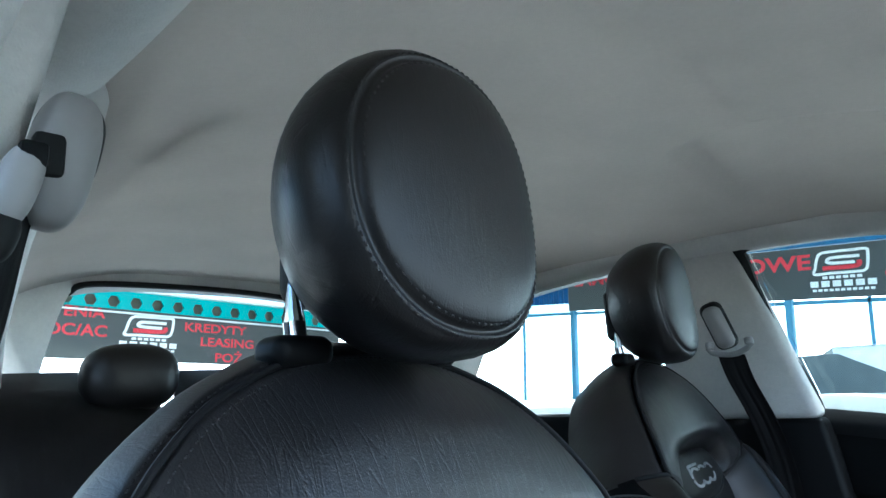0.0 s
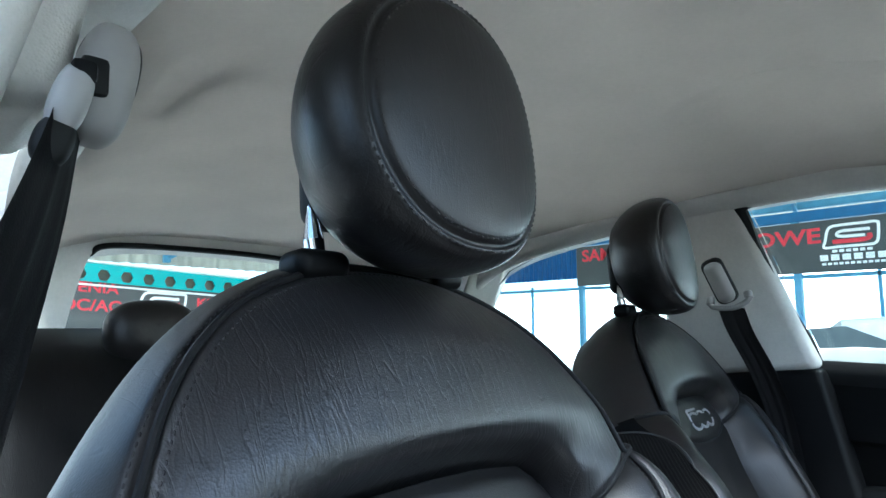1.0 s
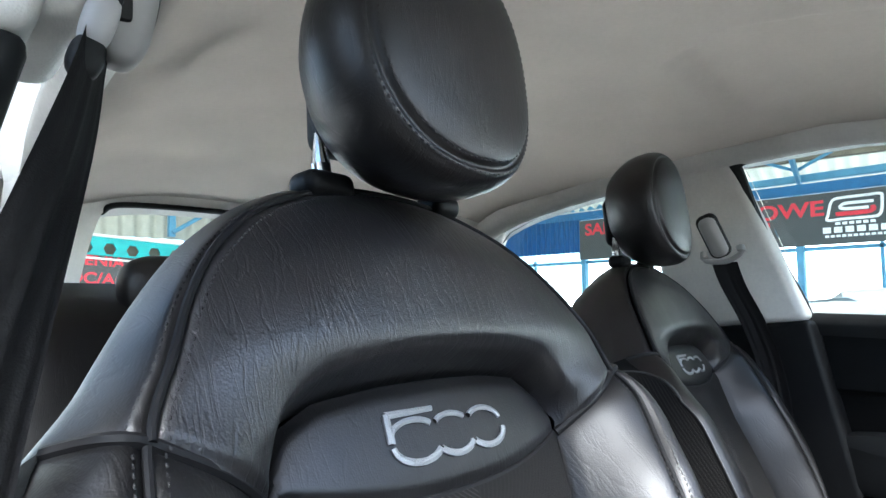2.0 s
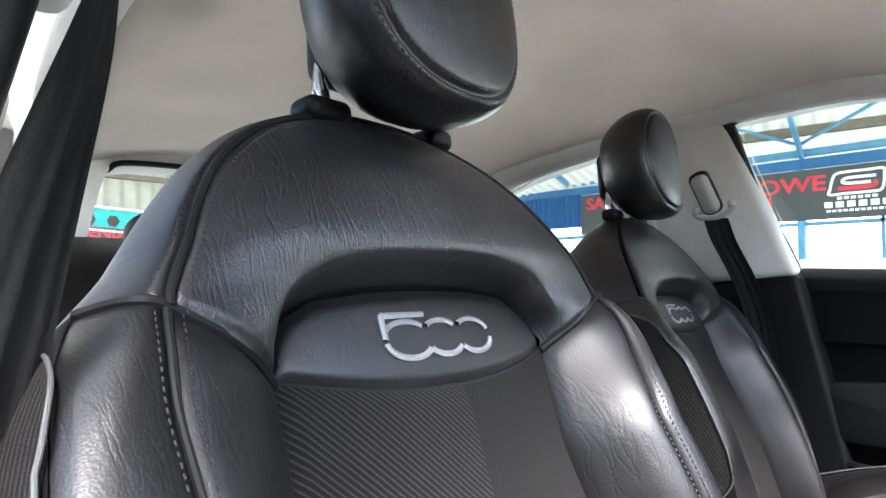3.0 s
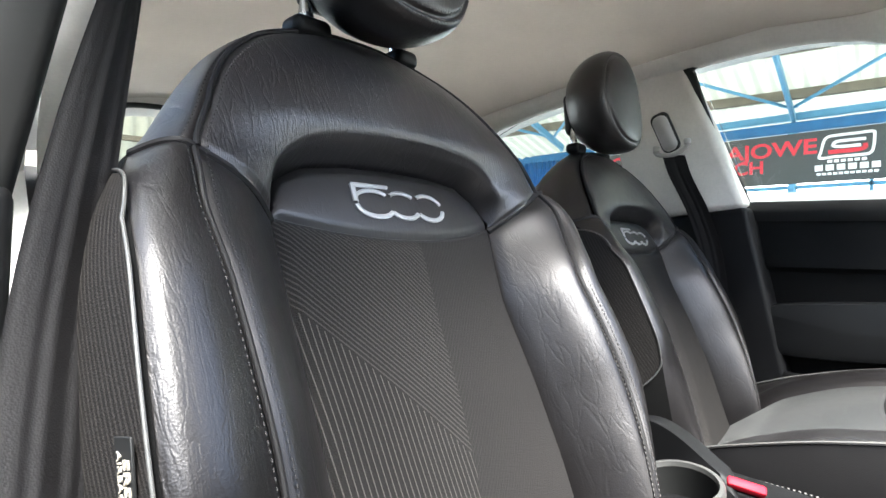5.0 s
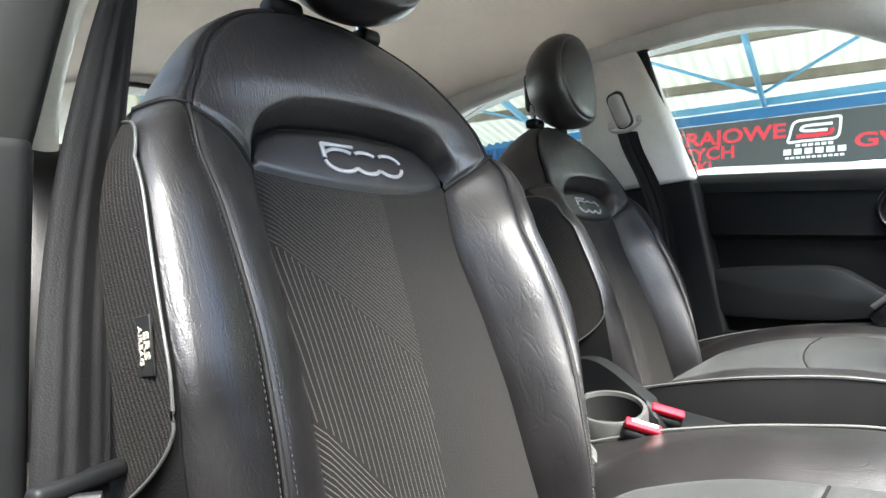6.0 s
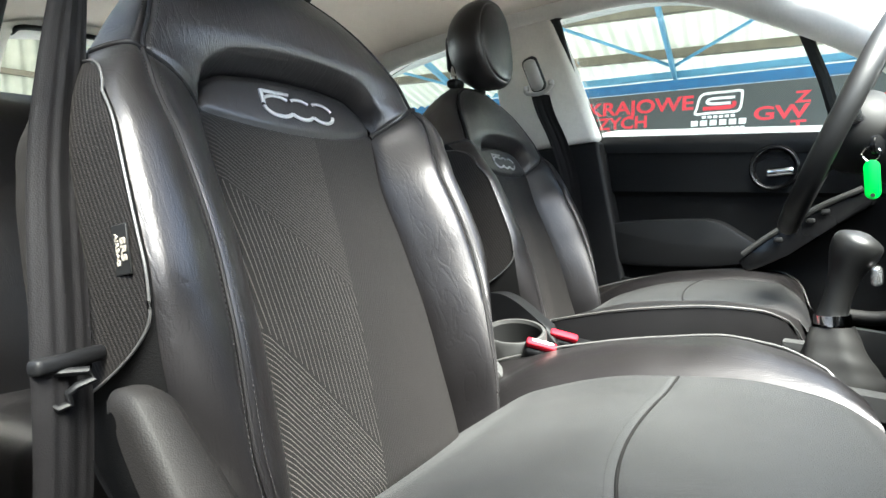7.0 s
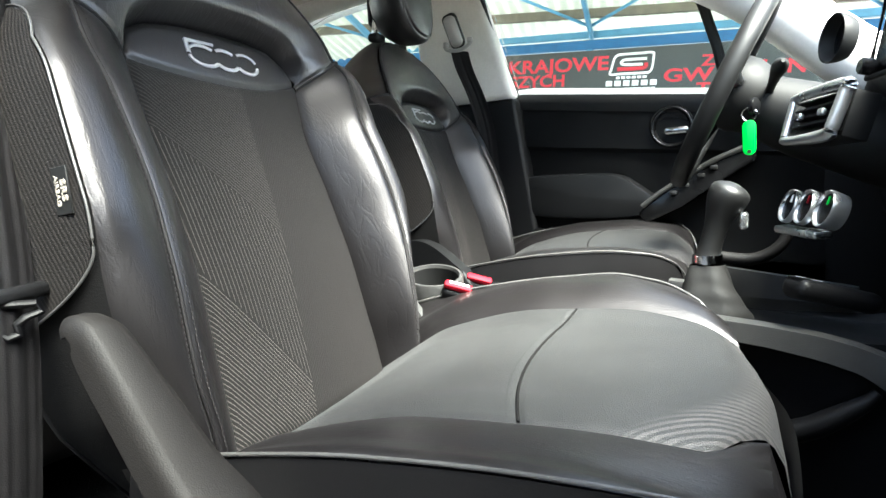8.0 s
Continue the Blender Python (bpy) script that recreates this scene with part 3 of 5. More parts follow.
def gusset(u, v):
    a, c = arch(SEAM_ARCH, u), arch(OUT_ARCH, u)
    if v < 0.5:
        f = v / 0.5
        x, s = a.x + (c.x - a.x) * f, a.y + (c.y - a.y) * f
        n0 = front(a.x, a.y) - 0.003
        return x, s, n0 + (-0.036 - n0) * f ** 1.6
    f = (v - 0.5) / 0.5
    k = 1 - 0.07 * f * f
    return c.x * k, c.y - 0.02 * f * f, -0.036 - 0.082 * f


def logo_low(x):
    return -0.049 + 0.020 * (abs(x) / 0.134) ** 2.2


def logo_panel(u, v):
    x = (u * 2 - 1) * 0.133
    i = 0
    top = np.interp(abs(x), [0, 0.05, 0.096, 0.118, 0.128, 0.133], [0.024, 0.023, 0.019, 0.008, -0.006, -0.026])
    low = logo_low(x)
    s = low + (float(top) - low) * v
    return x, s, -0.002 - 0.010 * (abs(x) / 0.134) ** 2.5 - 0.006 * v * v


def insert(u, v):
    s0 = -0.44
    x0 = (u * 2 - 1)
    s1 = logo_low(x0 * 0.134)
    s = s0 + (s1 - s0) * v
    x = x0 * (tab(AI, s) - 0.0005)
    return x, s, front(x, min(s, -0.001))


def bolster_in(sg):
    def fn(u, v):
        top_in, top_out = -0.030, 0.004
        s1 = top_in + (top_out - top_in) * u
        s = -0.44 + (s1 + 0.44) * v
        a, c = tab(AI, s), tab(XS, s)
        x = a + (c - a) * u
        return sg * x, s, front(x, s)
    return fn


def bolster_out(sg):
    def fn(u, v):
        s1 = 0.004 + 0.010 * u
        s = -0.44 + (s1 + 0.44) * v
        a, c = tab(XS, s), tab(W_, s)
        x = a + (c - a) * u
        return sg * x, s, front(x, s)
    return fn


def side_skin(sg):
    def fn(u, v):
        s = -0.44 + 0.455 * v
        w, n = tab(W_, s), tab(NW, s)
        back = -0.118
        x = w + 0.004 * math.sin(math.pi * u) - 0.018 * u * u
        return sg * x, s, n + (back - n) * u
    return fn


def cloth_edge(s):
    """The front edge of the side cloth: along the bolster, then sweeping back at the bottom."""
    n = tab(NW, s)
    d = min(1.0, max(0.0, (-0.236 - s) / 0.036))
    n -= (n + 0.060) * (1 - math.sqrt(max(0.0, 1 - d * d)))
    if s > -0.062:
        e = min(1.0, (s + 0.062) / 0.068)
        base = tab(NW, -0.062)
        n = base - (base + 0.075) * (1 - math.sqrt(max(0.0, 1 - e * e)))
    return n


def cloth_x(s, u, n0):
    f = (tab(NW, s) - n0) / 0.17 + u * 0.8
    w = tab(W_, s)
    return w + 0.009 * math.sin(math.pi * min(1, f)) + 0.0035 - 0.014 * f * f


def side_cloth(sg):
    def fn(u, v):
        s = -0.2718 + 0.2777 * v
        n = cloth_edge(s)
        back = -0.112
        return sg * cloth_x(s, u, n), s, n + (min(n, back) - n) * u
    return fn


def piping_line(sg):
    pts = []
    for s in [-0.062 + 0.068 * math.cos(a) for a in np.linspace(0.02, math.pi / 2, 26)] + list(np.linspace(-0.066, -0.235, 30)) + [-0.236 - 0.0358 * math.sin(a) for a in np.linspace(0.05, math.pi / 2, 26)]:
        n = cloth_edge(s)
        pts.append(sp(sg * (cloth_x(s, 0, n) + 0.0005), s, n + 0.001))
    return pts


# cushion tables, front to rear
YK = [-0.585, -0.578, -0.56, -0.52, -0.44, -0.33, -0.21, -0.15, -0.06]
ZC = [0.355, 0.405, 0.436, 0.452, 0.460, 0.456, 0.430, 0.398, 0.345]
ZR = [0.358, 0.412, 0.450, 0.468, 0.480, 0.478, 0.455, 0.428, 0.37]
ZP = [0.355, 0.410, 0.452, 0.471, 0.478, 0.473, 0.457, 0.444, 0.42]
WS = [0.66, 0.76, 0.87, 0.955, 1.0, 1.0, 0.99, 0.96, 0.93]


def ytab(values, y):
    return steady(y, YK, values)


def cushion_z(x, y):
    k = ytab(WS, y)
    ax = abs(x) / k
    c, r, p = ytab(ZC, y), ytab(ZR, y), ytab(ZP, y)
    if ax < 0.148:
        return c + (0.003 if y > -0.55 else 0) * (ax / 0.148) ** 2
    if ax < 0.205:
        f = (ax - 0.148) / 0.057
        return c + 0.003 + (r - c - 0.003) * math.sin(f * math.pi / 2)
    f = min(1.0, (ax - 0.205) / 0.043)
    return r + (p - r) * f * f


LEAN = 0.055                                 # the cushion stands a little higher inboard


HAND = 1


def swept(x, y):
    x *= HAND
    return y + ease((-0.30 - y) / 0.26) * (1.25 if HAND > 0 else 0.35) * max(0.0, x) ** 2


def sink(x):
    if HAND < 0:                             # the driver's cushion is crowned to the door side
        return 0.023 + 0.021 * ease((x + 0.22) / 0.36)
    return LEAN * x - 0.013 * ease((-x - 0.10) / 0.10) + 0.009 * ease((x - 0.10) / 0.08) + 0.008 * ease((-x - 0.212) / 0.035)


def seam_y(x):
    return -0.362 - 1.1 * (x - 0.03) ** 2


def cpanel(fn, nu, nv, edge=0.004, reach=0.012):
    rows, uvs = [], []
    P = [[fn(i / (nu - 1), j / (nv - 1)) for i in range(nu)] for j in range(nv)]
    for j in range(nv):
        row, uv = [], []
        for i in range(nu):
            here = Vector(P[j][i])
            d = min((here - Vector(q)).length for q in (P[j][0], P[j][-1], P[0][i], P[-1][i]))
            row.append((here.x, swept(here.x, here.y), here.z + sink(here.x) - FLOOR - edge * (1 - ease(d / reach))))
            uv.append((here.x, here.y))
        rows.append(row)
        uvs.append(uv)
    return grid(rows, uvs)


def wrap(sg, y):
    """Share of the cloth's half width left where the outer bolster wraps the front corner."""
    return 1.0 - (0.42 * ease((-0.525 - y) / 0.045) if sg != HAND else 0.0)


def cushion_front(u, v):
    x0 = (u * 2 - 1) * 0.1488
    y = -0.585 + (seam_y(x0) + 0.585) * v ** 0.8
    x = x0 * ytab(WS, y) * wrap(1 if x0 > 0 else -1, y)
    return x, y, cushion_z(x, y)


def cushion_rear(u, v):
    x0 = (u * 2 - 1) * 0.1488
    y = seam_y(x0) + (-0.07 - seam_y(x0)) * v
    x = x0 * ytab(WS, y)
    return x, y, cushion_z(x, y)


def cushion_side(sg):
    def fn(u, v):
        y = -0.585 + 0.52 * v ** 0.8
        a = 0.1475 * wrap(sg, y)
        x = (a + (0.248 - a) * u) * ytab(WS, y) * sg
        return x, y, cushion_z(x, y)
    return fn


def cushion_skirt():
    """The leather wall round the cushion, below the piping."""
    top = []
    for y in np.linspace(-0.08, -0.578, 26):
        top.append((-0.249 * ytab(WS, y), float(y), ytab(ZP, y) - 0.004))
    k = [top[-1][0], top[-1][1], top[-1][2]]
    for a in np.linspace(-0.9, 0.9, 13):
        top.append((-k[0] * a, -0.578 - 0.010 * (1 - a * a), k[2] - 0.004))
    top += [(-x, y, z) for x, y, z in top[25::-1]]
    rows = []
    for f in (0.0, 0.12, 0.5, 0.56, 1.0):
        rows.append([(x * (1 + 0.03 * math.sin(math.pi * min(1, f * 1.2)) - 0.05 * f), swept(x, y) + 0.02 * f, z + sink(x) + (0.27 - z) * f - FLOOR) for x, y, z in top])
    return grid(rows)


def headrest(seat):
    """Round padded head restraint on two chrome posts."""
    holder = new("headrest")
    holder.parent = seat
    holder.matrix_local = Matrix.Translation((0.013, 0, 0.004))
    c = Vector((0.004, 0.008, 1.038 - FLOOR))
    tilt = Matrix.Rotation(radians(-3), 4, "X")
    prof = [(0.0, 0.047), (0.02, 0.0470), (0.045, 0.0462), (0.064, 0.0448), (0.076, 0.0425), (0.0815, 0.0402), (0.0838, 0.0352), (0.0858, 0.0348), (0.0882, 0.0362),
            (0.0930, 0.031), (0.0968, 0.020), (0.0985, 0.007), (0.0985, -0.008), (0.0970, -0.020), (0.0940, -0.031), (0.0900, -0.041), (0.0850, -0.050), (0.079, -0.059), (0.069, -0.070), (0.052, -0.079), (0.028, -0.083), (0.0, -0.084)]
    fine = []
    for a, b in zip(prof, prof[1:]):
        fine += [a, ((a[0] + b[0]) / 2, (a[1] + b[1]) / 2)]
    fine.append(prof[-1])
    bm = bmesh.new()
    n = 56

    def at(r, d, a):
        ex = 2.3                                  # a little squarer than a circle
        cs, sn = math.cos(a), math.sin(a)
        k = (abs(cs) ** ex + abs(sn) ** ex) ** (-1 / ex)
        g = ease((d + 0.045) / 0.08)              # 0 at the back, 1 at the face
        lower = 1.0 - 0.08 * max(0, -sn) * (1 - 0.7 * g)
        d = d if d < 0 else d * 0.80
        return c + tilt @ Vector((r * k * cs * 0.985 * lower, -d + 0.010 * (r / 0.098) ** 2 * (cs * cs) * g, r * k * sn * 0.985))
    rings = [[bm.verts.new(at(max(r, 0.0004), d, 2 * math.pi * k / n)) for k in range(n)] for r, d in fine]
    for p, q in zip(rings, rings[1:]):
        for k in range(n):
            bm.faces.new((p[k], p[(k + 1) % n], q[(k + 1) % n], q[k]))
    bm.faces.new(rings[0])
    bm.faces.new(rings[-1][::-1])
    part("pad", bm, LEATHER, holder, smooth=0).data.shade_smooth()
    bm = bmesh.new()
    for r, d in ((0.0812, 0.0402), (0.0888, 0.0356)):
        pts = [at(r, d, 2 * math.pi * k / 160) for k in range(161)]
        stitches(pts, lambda p: (tilt @ Vector((0, -1, 0))) + (p - c) * 2.0, length=0.0036, gap=0.0020, width=0.0008, lift=-0.0002, bm=bm)
    part("stitching", bm, DARKTHREAD, holder, smooth=0)
    # plastic shell behind, down to the posts
    bm = box((0.122, 0.040, 0.085), (0.006, 0.074, 1.022 - FLOOR), 0.014, 4)
    part("rear_cover", bm, PLASTIC, holder, "black plastic cover behind the pad")
    for x in (-0.052, 0.064):
        bm = tube([(x, 0.068, 0.93 - FLOOR), (x, 0.074, 0.97 - FLOOR), (x, 0.078, 1.05 - FLOOR)], 0.0072, 14)
        part("post", bm, CHROME, holder, "chrome post")
        bm = box((0.042 if x < 0 else 0.032, 0.030, 0.020), (x - (0.005 if x < 0 else 0), 0.067, 0.951 - FLOOR), 0.0085, 5)
        part("post_guide", bm, PLASTIC, holder, "black plastic guide collar")


def logo(seat):
    """The embroidered mark: a hooked bar and three linked open rings."""
    z = 0.0015

    def stroke(pts, w):
        pts = [Vector((x, s, 0)) for x, s in pts]
        L = []
        for i, p in enumerate(pts):
            d = (pts[min(i + 1, len(pts) - 1)] - pts[max(i - 1, 0)]).normalized()
            o = Vector((-d.y, d.x, 0)) * w(i / (len(pts) - 1)) / 2
            L.append((p + o, p - o))
        rows = []
        for a, b in L:
            na = -0.002 - 0.010 * (abs(a.x) / 0.134) ** 2.5 - 0.006 * ((a.y + 0.049) / 0.073) ** 2
            mid = (a + b) / 2
            rows.append([sp(a.x, a.y, na - 0.0005), sp(a.x, a.y, na + z), sp(mid.x, mid.y, na + z + 0.0008), sp(b.x, b.y, na + z), sp(b.x, b.y, na - 0.0005)])
        part("embroidery", grid(rows), SILVERTHREAD, seat, "silver-thread embroidered stroke", smooth=0)
    r = 0.0195
    cx = (-0.033, 0.001, 0.0345)
    cy = -0.0125
    stroke([(-0.052, 0.0035), (-0.012, 0.0035)], lambda f: 0.0044 - 0.001 * f)
    stroke([(-0.0515, 0.004), (-0.0535, -0.0135)], lambda f: 0.0050)
    for k, x in enumerate(cx):
        a0 = 158 if k == 0 else 138
        a1 = 42 if k < 2 else 12
        up = [(x + r * math.cos(radians(a)) * (1.05 if k == 0 else 0.95), cy + 0.011 * math.sin(radians(a))) for a in np.linspace(a0, a1, 18)]
        stroke(up, lambda f: 0.0036)
        lo = [(x + r * math.cos(radians(a)) * (1.05 if k == 0 else 0.95), cy - 0.0035 - 0.0112 * math.sin(radians(-a))) for a in np.linspace(-(180 if k == 0 else 148), -(32 if k < 2 else 5), 18)]
        stroke(lo, lambda f, k=k: 0.0042)


def make_seat(name, m, label, group):
    seat = thing(name, m, label, "car seat", group)
    part("upper_panel", panel(upper, 90, 26, 0.004, 0.008), CREASED, seat, "creased black leather shoulder panel")
    part("gusset", panel(gusset, 80, 22, 0.004, 0.010), LEATHER, seat)
    part("mark_panel", panel(logo_panel, 60, 22, 0.004, 0.010), LEATHER, seat)
    part("back_insert", panel(insert, 60, 60, 0.004, 0.010), INSERT, seat, "dark woven insert with pale woven lines")
    for sg in (-1, 1):
        part("bolster", panel(bolster_in(sg), 16, 60, 0.004, 0.008), LEATHER, seat)
        part("outer_bolster", panel(bolster_out(sg), 16, 60, 0.004, 0.008), LEATHER, seat)
        part("side_wall", panel(side_skin(sg), 14, 50, 0.0, 0.01), SHADESEAM, seat, "black side wall, darkened to stand for shadow")
        part("side_cloth", panel(side_cloth(sg), 20, 50, 0.003, 0.01, True), SIDECLOTH, seat, "ribbed brown-black side cloth")
        part("piping", tube(piping_line(sg), 0.0011, 8), PIPING, seat, "pale piping")
        if sg == HAND:
            pts = [sp(sg * (cloth_x(s, 1, cloth_edge(s)) + 0.0012), s, -0.111) for s in np.linspace(-0.269, 0.003, 30)]
            part("piping", tube(pts, 0.0011, 8), PIPING, seat, "pale piping")
        bm = bmesh.new()
        for off in (-0.0072, 0.0072):
            pts = [Vector(sp(sg * (tab(XS, s) + off), s, front(tab(XS, s) + off, s) + 0.0002)) for s in np.linspace(-0.42, 0.0, 90)]
            stitches(pts, UPN + Vector((-sg * 0.3, 0, 0)), 0.0031, 0.0014, 0.0007, bm=bm)
            pts = []
            for u in np.linspace(0.0, 0.5, 90):
                if off > 0:
                    x, s, n = gusset(u, 0.13)
                    n -= 0.0010
                else:
                    a, c = arch(IN_ARCH, u), arch(SEAM_ARCH, u)
                    x, s, n = upper(u, max(0.0, 1 - 0.0075 / (c - a).length) ** (1 / 1.3))
                    n -= 0.0006
                pts.append(Vector(sp(-x if sg > 0 else x, s, n)))
            stitches(pts, UPN, 0.0031, 0.0014, 0.0007, bm=bm)
        part("stitching", bm, THREAD, seat, "double row of grey stitches", smooth=0)
        part("welt", tube([sp(sg * tab(XS, s), s, front(tab(XS, s), s) - 0.0008) for s in np.linspace(-0.43, 0.002, 70)], 0.0021, 8), SEAM, seat)
    part("welt", tube([sp(p.x, p.y, front(p.x, p.y) - 0.0008) for p in smooth_line([(*p, 0) for p in SEAM_ARCH], 120)], 0.0022, 8), SEAM, seat)
    for sg in (-1, 1):
        line = [(0.134 + 0.065 * f, -0.030 + 0.034 * f) for f in np.linspace(0, 1, 14)] + [(0.199 + 0.028 * f, 0.004 + 0.009 * f) for f in np.linspace(0.1, 1, 8)]
        part("welt", tube([sp(sg * x, s, front(x, s) - 0.0038) for x, s in line], 0.0036, 8), SEAM, seat)
    part("welt", tube([sp(x, logo_low(x), -0.002 - 0.010 * (abs(x) / 0.134) ** 2.5 - 0.0048) for x in np.linspace(-0.132, 0.132, 40)], 0.0032, 8), SEAM, seat)
    # back shell
    rows = []
    for s in np.linspace(-0.44, 0.012, 24):
        w = tab(W_, s) - 0.014
        rows.append([sp(w * a, s, -0.118 - 0.012 * (1 - a * a)) for a in np.linspace(-1, 1, 21)])
    for f in np.linspace(0.05, 1, 16):
        s = 0.012 + 0.155 * f
        w = float(np.interp(s, [p[1] - 0.02 for p in half2], [-p[0] * 0.93 for p in half2]))
        rows.append([sp(w * a, s, -0.118 - 0.012 * (1 - a * a)) for a in np.linspace(-1, 1, 21)])
    part("back_shell", grid(rows), PLASTIC, seat, "black plastic back shell")
    logo(seat)
    # cushion
    part("cushion_front", cpanel(cushion_front, 60, 44, 0.0022, 0.006), SEATCLOTH, seat, "grey woven cushion with ribbed front edge")
    part("cushion_rear", cpanel(cushion_rear, 60, 60, 0.0022, 0.006), SEATCLOTH, seat, "grey woven cushion")
    for sg in (-1, 1):
        part("cushion_bolster", cpanel(cushion_side(sg), 22, 60, 0.003, 0.01), LEATHER, seat)
        pts = [(sg * 0.250 * ytab(WS, y), swept(sg * 0.250 * ytab(WS, y), float(y)), ytab(ZP, y) + sink(sg * 0.25) - FLOOR) for y in np.linspace(-0.09, -0.580, 50)]
        part("piping", tube(pts, 0.0015, 8), PIPING, seat, "pale piping")
        pts = [Vector((sg * 0.2545 * ytab(WS, y), swept(sg * 0.25, float(y)) + 0.004, ytab(ZP, y) + sink(sg * 0.25) - 0.012 - 0.30 * (-0.12 - y) - FLOOR)) for y in np.linspace(-0.12, -0.42, 60)]
        part("stitching", stitches(pts, (sg, 0, 0.2), width=0.0013), PIPING, seat, smooth=0)
    part("cushion_skirt", cushion_skirt(), SKIRTSHADE, seat, "black skirt of the cushion, dulled to stand for shade")
    bm = bmesh.new()
    for dy in (0.009,):
        pts = []
        for x in np.linspace(-0.142, 0.142, 80):
            y = seam_y(x) + dy
            pts.append(Vector((x, swept(x, y), cushion_z(x, y) + sink(x) - 0.0006 - FLOOR)))
        stitches(pts, (0, 0, 1), 0.0031, 0.0014, 0.0007, bm=bm)
    part("stitching", bm, SEAM, seat, smooth=0)
    part("welt", tube([(x, swept(x, seam_y(x)), cushion_z(x, seam_y(x)) + sink(x) - 0.0014 - FLOOR) for x in np.linspace(-0.146, 0.146, 60)], 0.0014, 8), SHADESEAM, seat)
    part("frame", box((0.44, 0.46, 0.15), (0, -0.33, 0.085), 0.02), PLASTIC, seat, "black seat frame and runners")
    headrest(seat)
    return seat


SEAT_YAW = 6.0
passenger = make_seat("passenger_seat", pose(0.003, 0, FLOOR, 0, 0, SEAT_YAW), "black leather front seat with pale piping and striped woven insert", "front seats")
HAND = -1
driver = make_seat("driver_seat", pose(0.722, 0.187, FLOOR, 0, 0, SEAT_YAW + 3.5), "black leather driver's seat with pale piping, behind the steering wheel", "front seats")
for c in driver.children:
    if c.name.startswith("headrest"):
        c.matrix_local = Matrix.Translation((-0.008, 0.014, 0.010)) @ Matrix.Diagonal((0.96, 0.96, 1.0, 1.0))

# recliner cover on the passenger seat's outer side: a curved strip with rounded shoulders
line = smooth_line([(0, -0.148, 0.431), (0, -0.160, 0.434), (0, -0.173, 0.430), (0, -0.184, 0.419), (0, -0.207, 0.388), (0, -0.237, 0.344), (0, -0.258, 0.318), (0, -0.30, 0.278), (0, -0.40, 0.225)], 60)
rows = []
for i, p in enumerate(line):
    d = (line[min(i + 1, 59)] - line[max(i - 1, 0)]).normalized()
    o = Vector((0, d.z, -d.y))
    slim = 0.010 * (1 - ease(i / 34))
    k = 0.86 + 0.14 * ease((i + 1) / 5)                                  # rounds off at its upper end
    flare = 0.022 * ease((i - 24) / 30)
    mid = -0.310
    row = []
    for x, q in ((-0.290, -0.026), (-0.290, -0.010), (-0.2925, -0.004), (-0.298, -0.0008), (-0.306, 0.0005), (-0.320, 0.0005), (-0.323, -0.0012), (-0.3265, -0.005), (-0.328, -0.011), (-0.328, -0.026)):
        x += (flare - slim) * ease((x + 0.328) / 0.038)
        q = q if q > -0.012 else -0.012 + (q + 0.012) * ease((i - 6) / 22)
        row.append(Vector((mid + (x - mid) * k, p.y, p.z)) + o * q)
    rows.append(row)
bm = grid(rows, closed=True)
bm.faces.new([v for v in list(bm.verts)[:10]])
part("recliner_cover", bm, COVERPLASTIC, passenger, "grained dark grey plastic side cover")

# inboard side trim between the seat back and the console
bm = extrude_outline([(-0.055, 0.27), (-0.050, 0.385), (-0.072, 0.392), (-0.098, 0.360), (-0.136, 0.315), (-0.18, 0.27)], 0, 0.212, 0.228, 0.005, 3)
part("inner_trim", bm, RAILPLASTIC, passenger, "grey plastic inboard side trim")

# airbag tag on the passenger seat's side
def text_mesh(body, size, depth=0.0004, bold=0.0):
    cu = bpy.data.curves.new("letters", "FONT")
    cu.body, cu.size, cu.extrude, cu.align_x, cu.align_y = body, size, depth, "CENTER", "CENTER"
    cu.offset = size * bold
    ob = bpy.data.objects.new("letters", cu)
    scene.collection.objects.link(ob)
    me = bpy.data.meshes.new_from_object(ob.evaluated_get(bpy.context.evaluated_depsgraph_get()))
    bpy.data.objects.remove(ob)
    bm = bmesh.new()
    bm.from_mesh(me)
    bpy.data.meshes.remove(me)
    return bm


def lettering(body, size, m, material, parent, stretch=1.0, bold=0.0, name="lettering"):
    bm = text_mesh(body, size, bold=bold)
    bmesh.ops.transform(bm, matrix=m @ Matrix.Diagonal((stretch, 1, 1, 1)), verts=bm.verts)
    return part(name, bm, material, parent, smooth=0)


s0, n0 = -0.188, 0.046
tag_x = -(cloth_x(s0, 0.1, cloth_edge(s0)) + 0.0015)
ax_s, ax_n = Vector((0, SB, CB)), Vector((0, -CB, SB))
rot = Matrix((-ax_s, ax_n, (-ax_s).cross(ax_n))).transposed().to_4x4()
tagm = Matrix.Translation(sp(tag_x, s0, n0)) @ rot @ Matrix.Rotation(radians(-13), 4, "Z")
bm = box((0.035, 0.0175, 0.0016), (0, 0, 0), 0.0004, 1, m=tagm)
tag = part("airbag_tag", bm, RUBBER, passenger, "black woven tag with white lettering")
lettering("SRS", 0.0080, tagm @ Matrix.Translation((0, 0.0036, 0.0012)), TAGINK, tag, 1.35, 0.02)
lettering("AIRBAG", 0.0050, tagm @ Matrix.Translation((0, -0.0034, 0.0012)), TAGINK, tag, 1.30, 0.015)


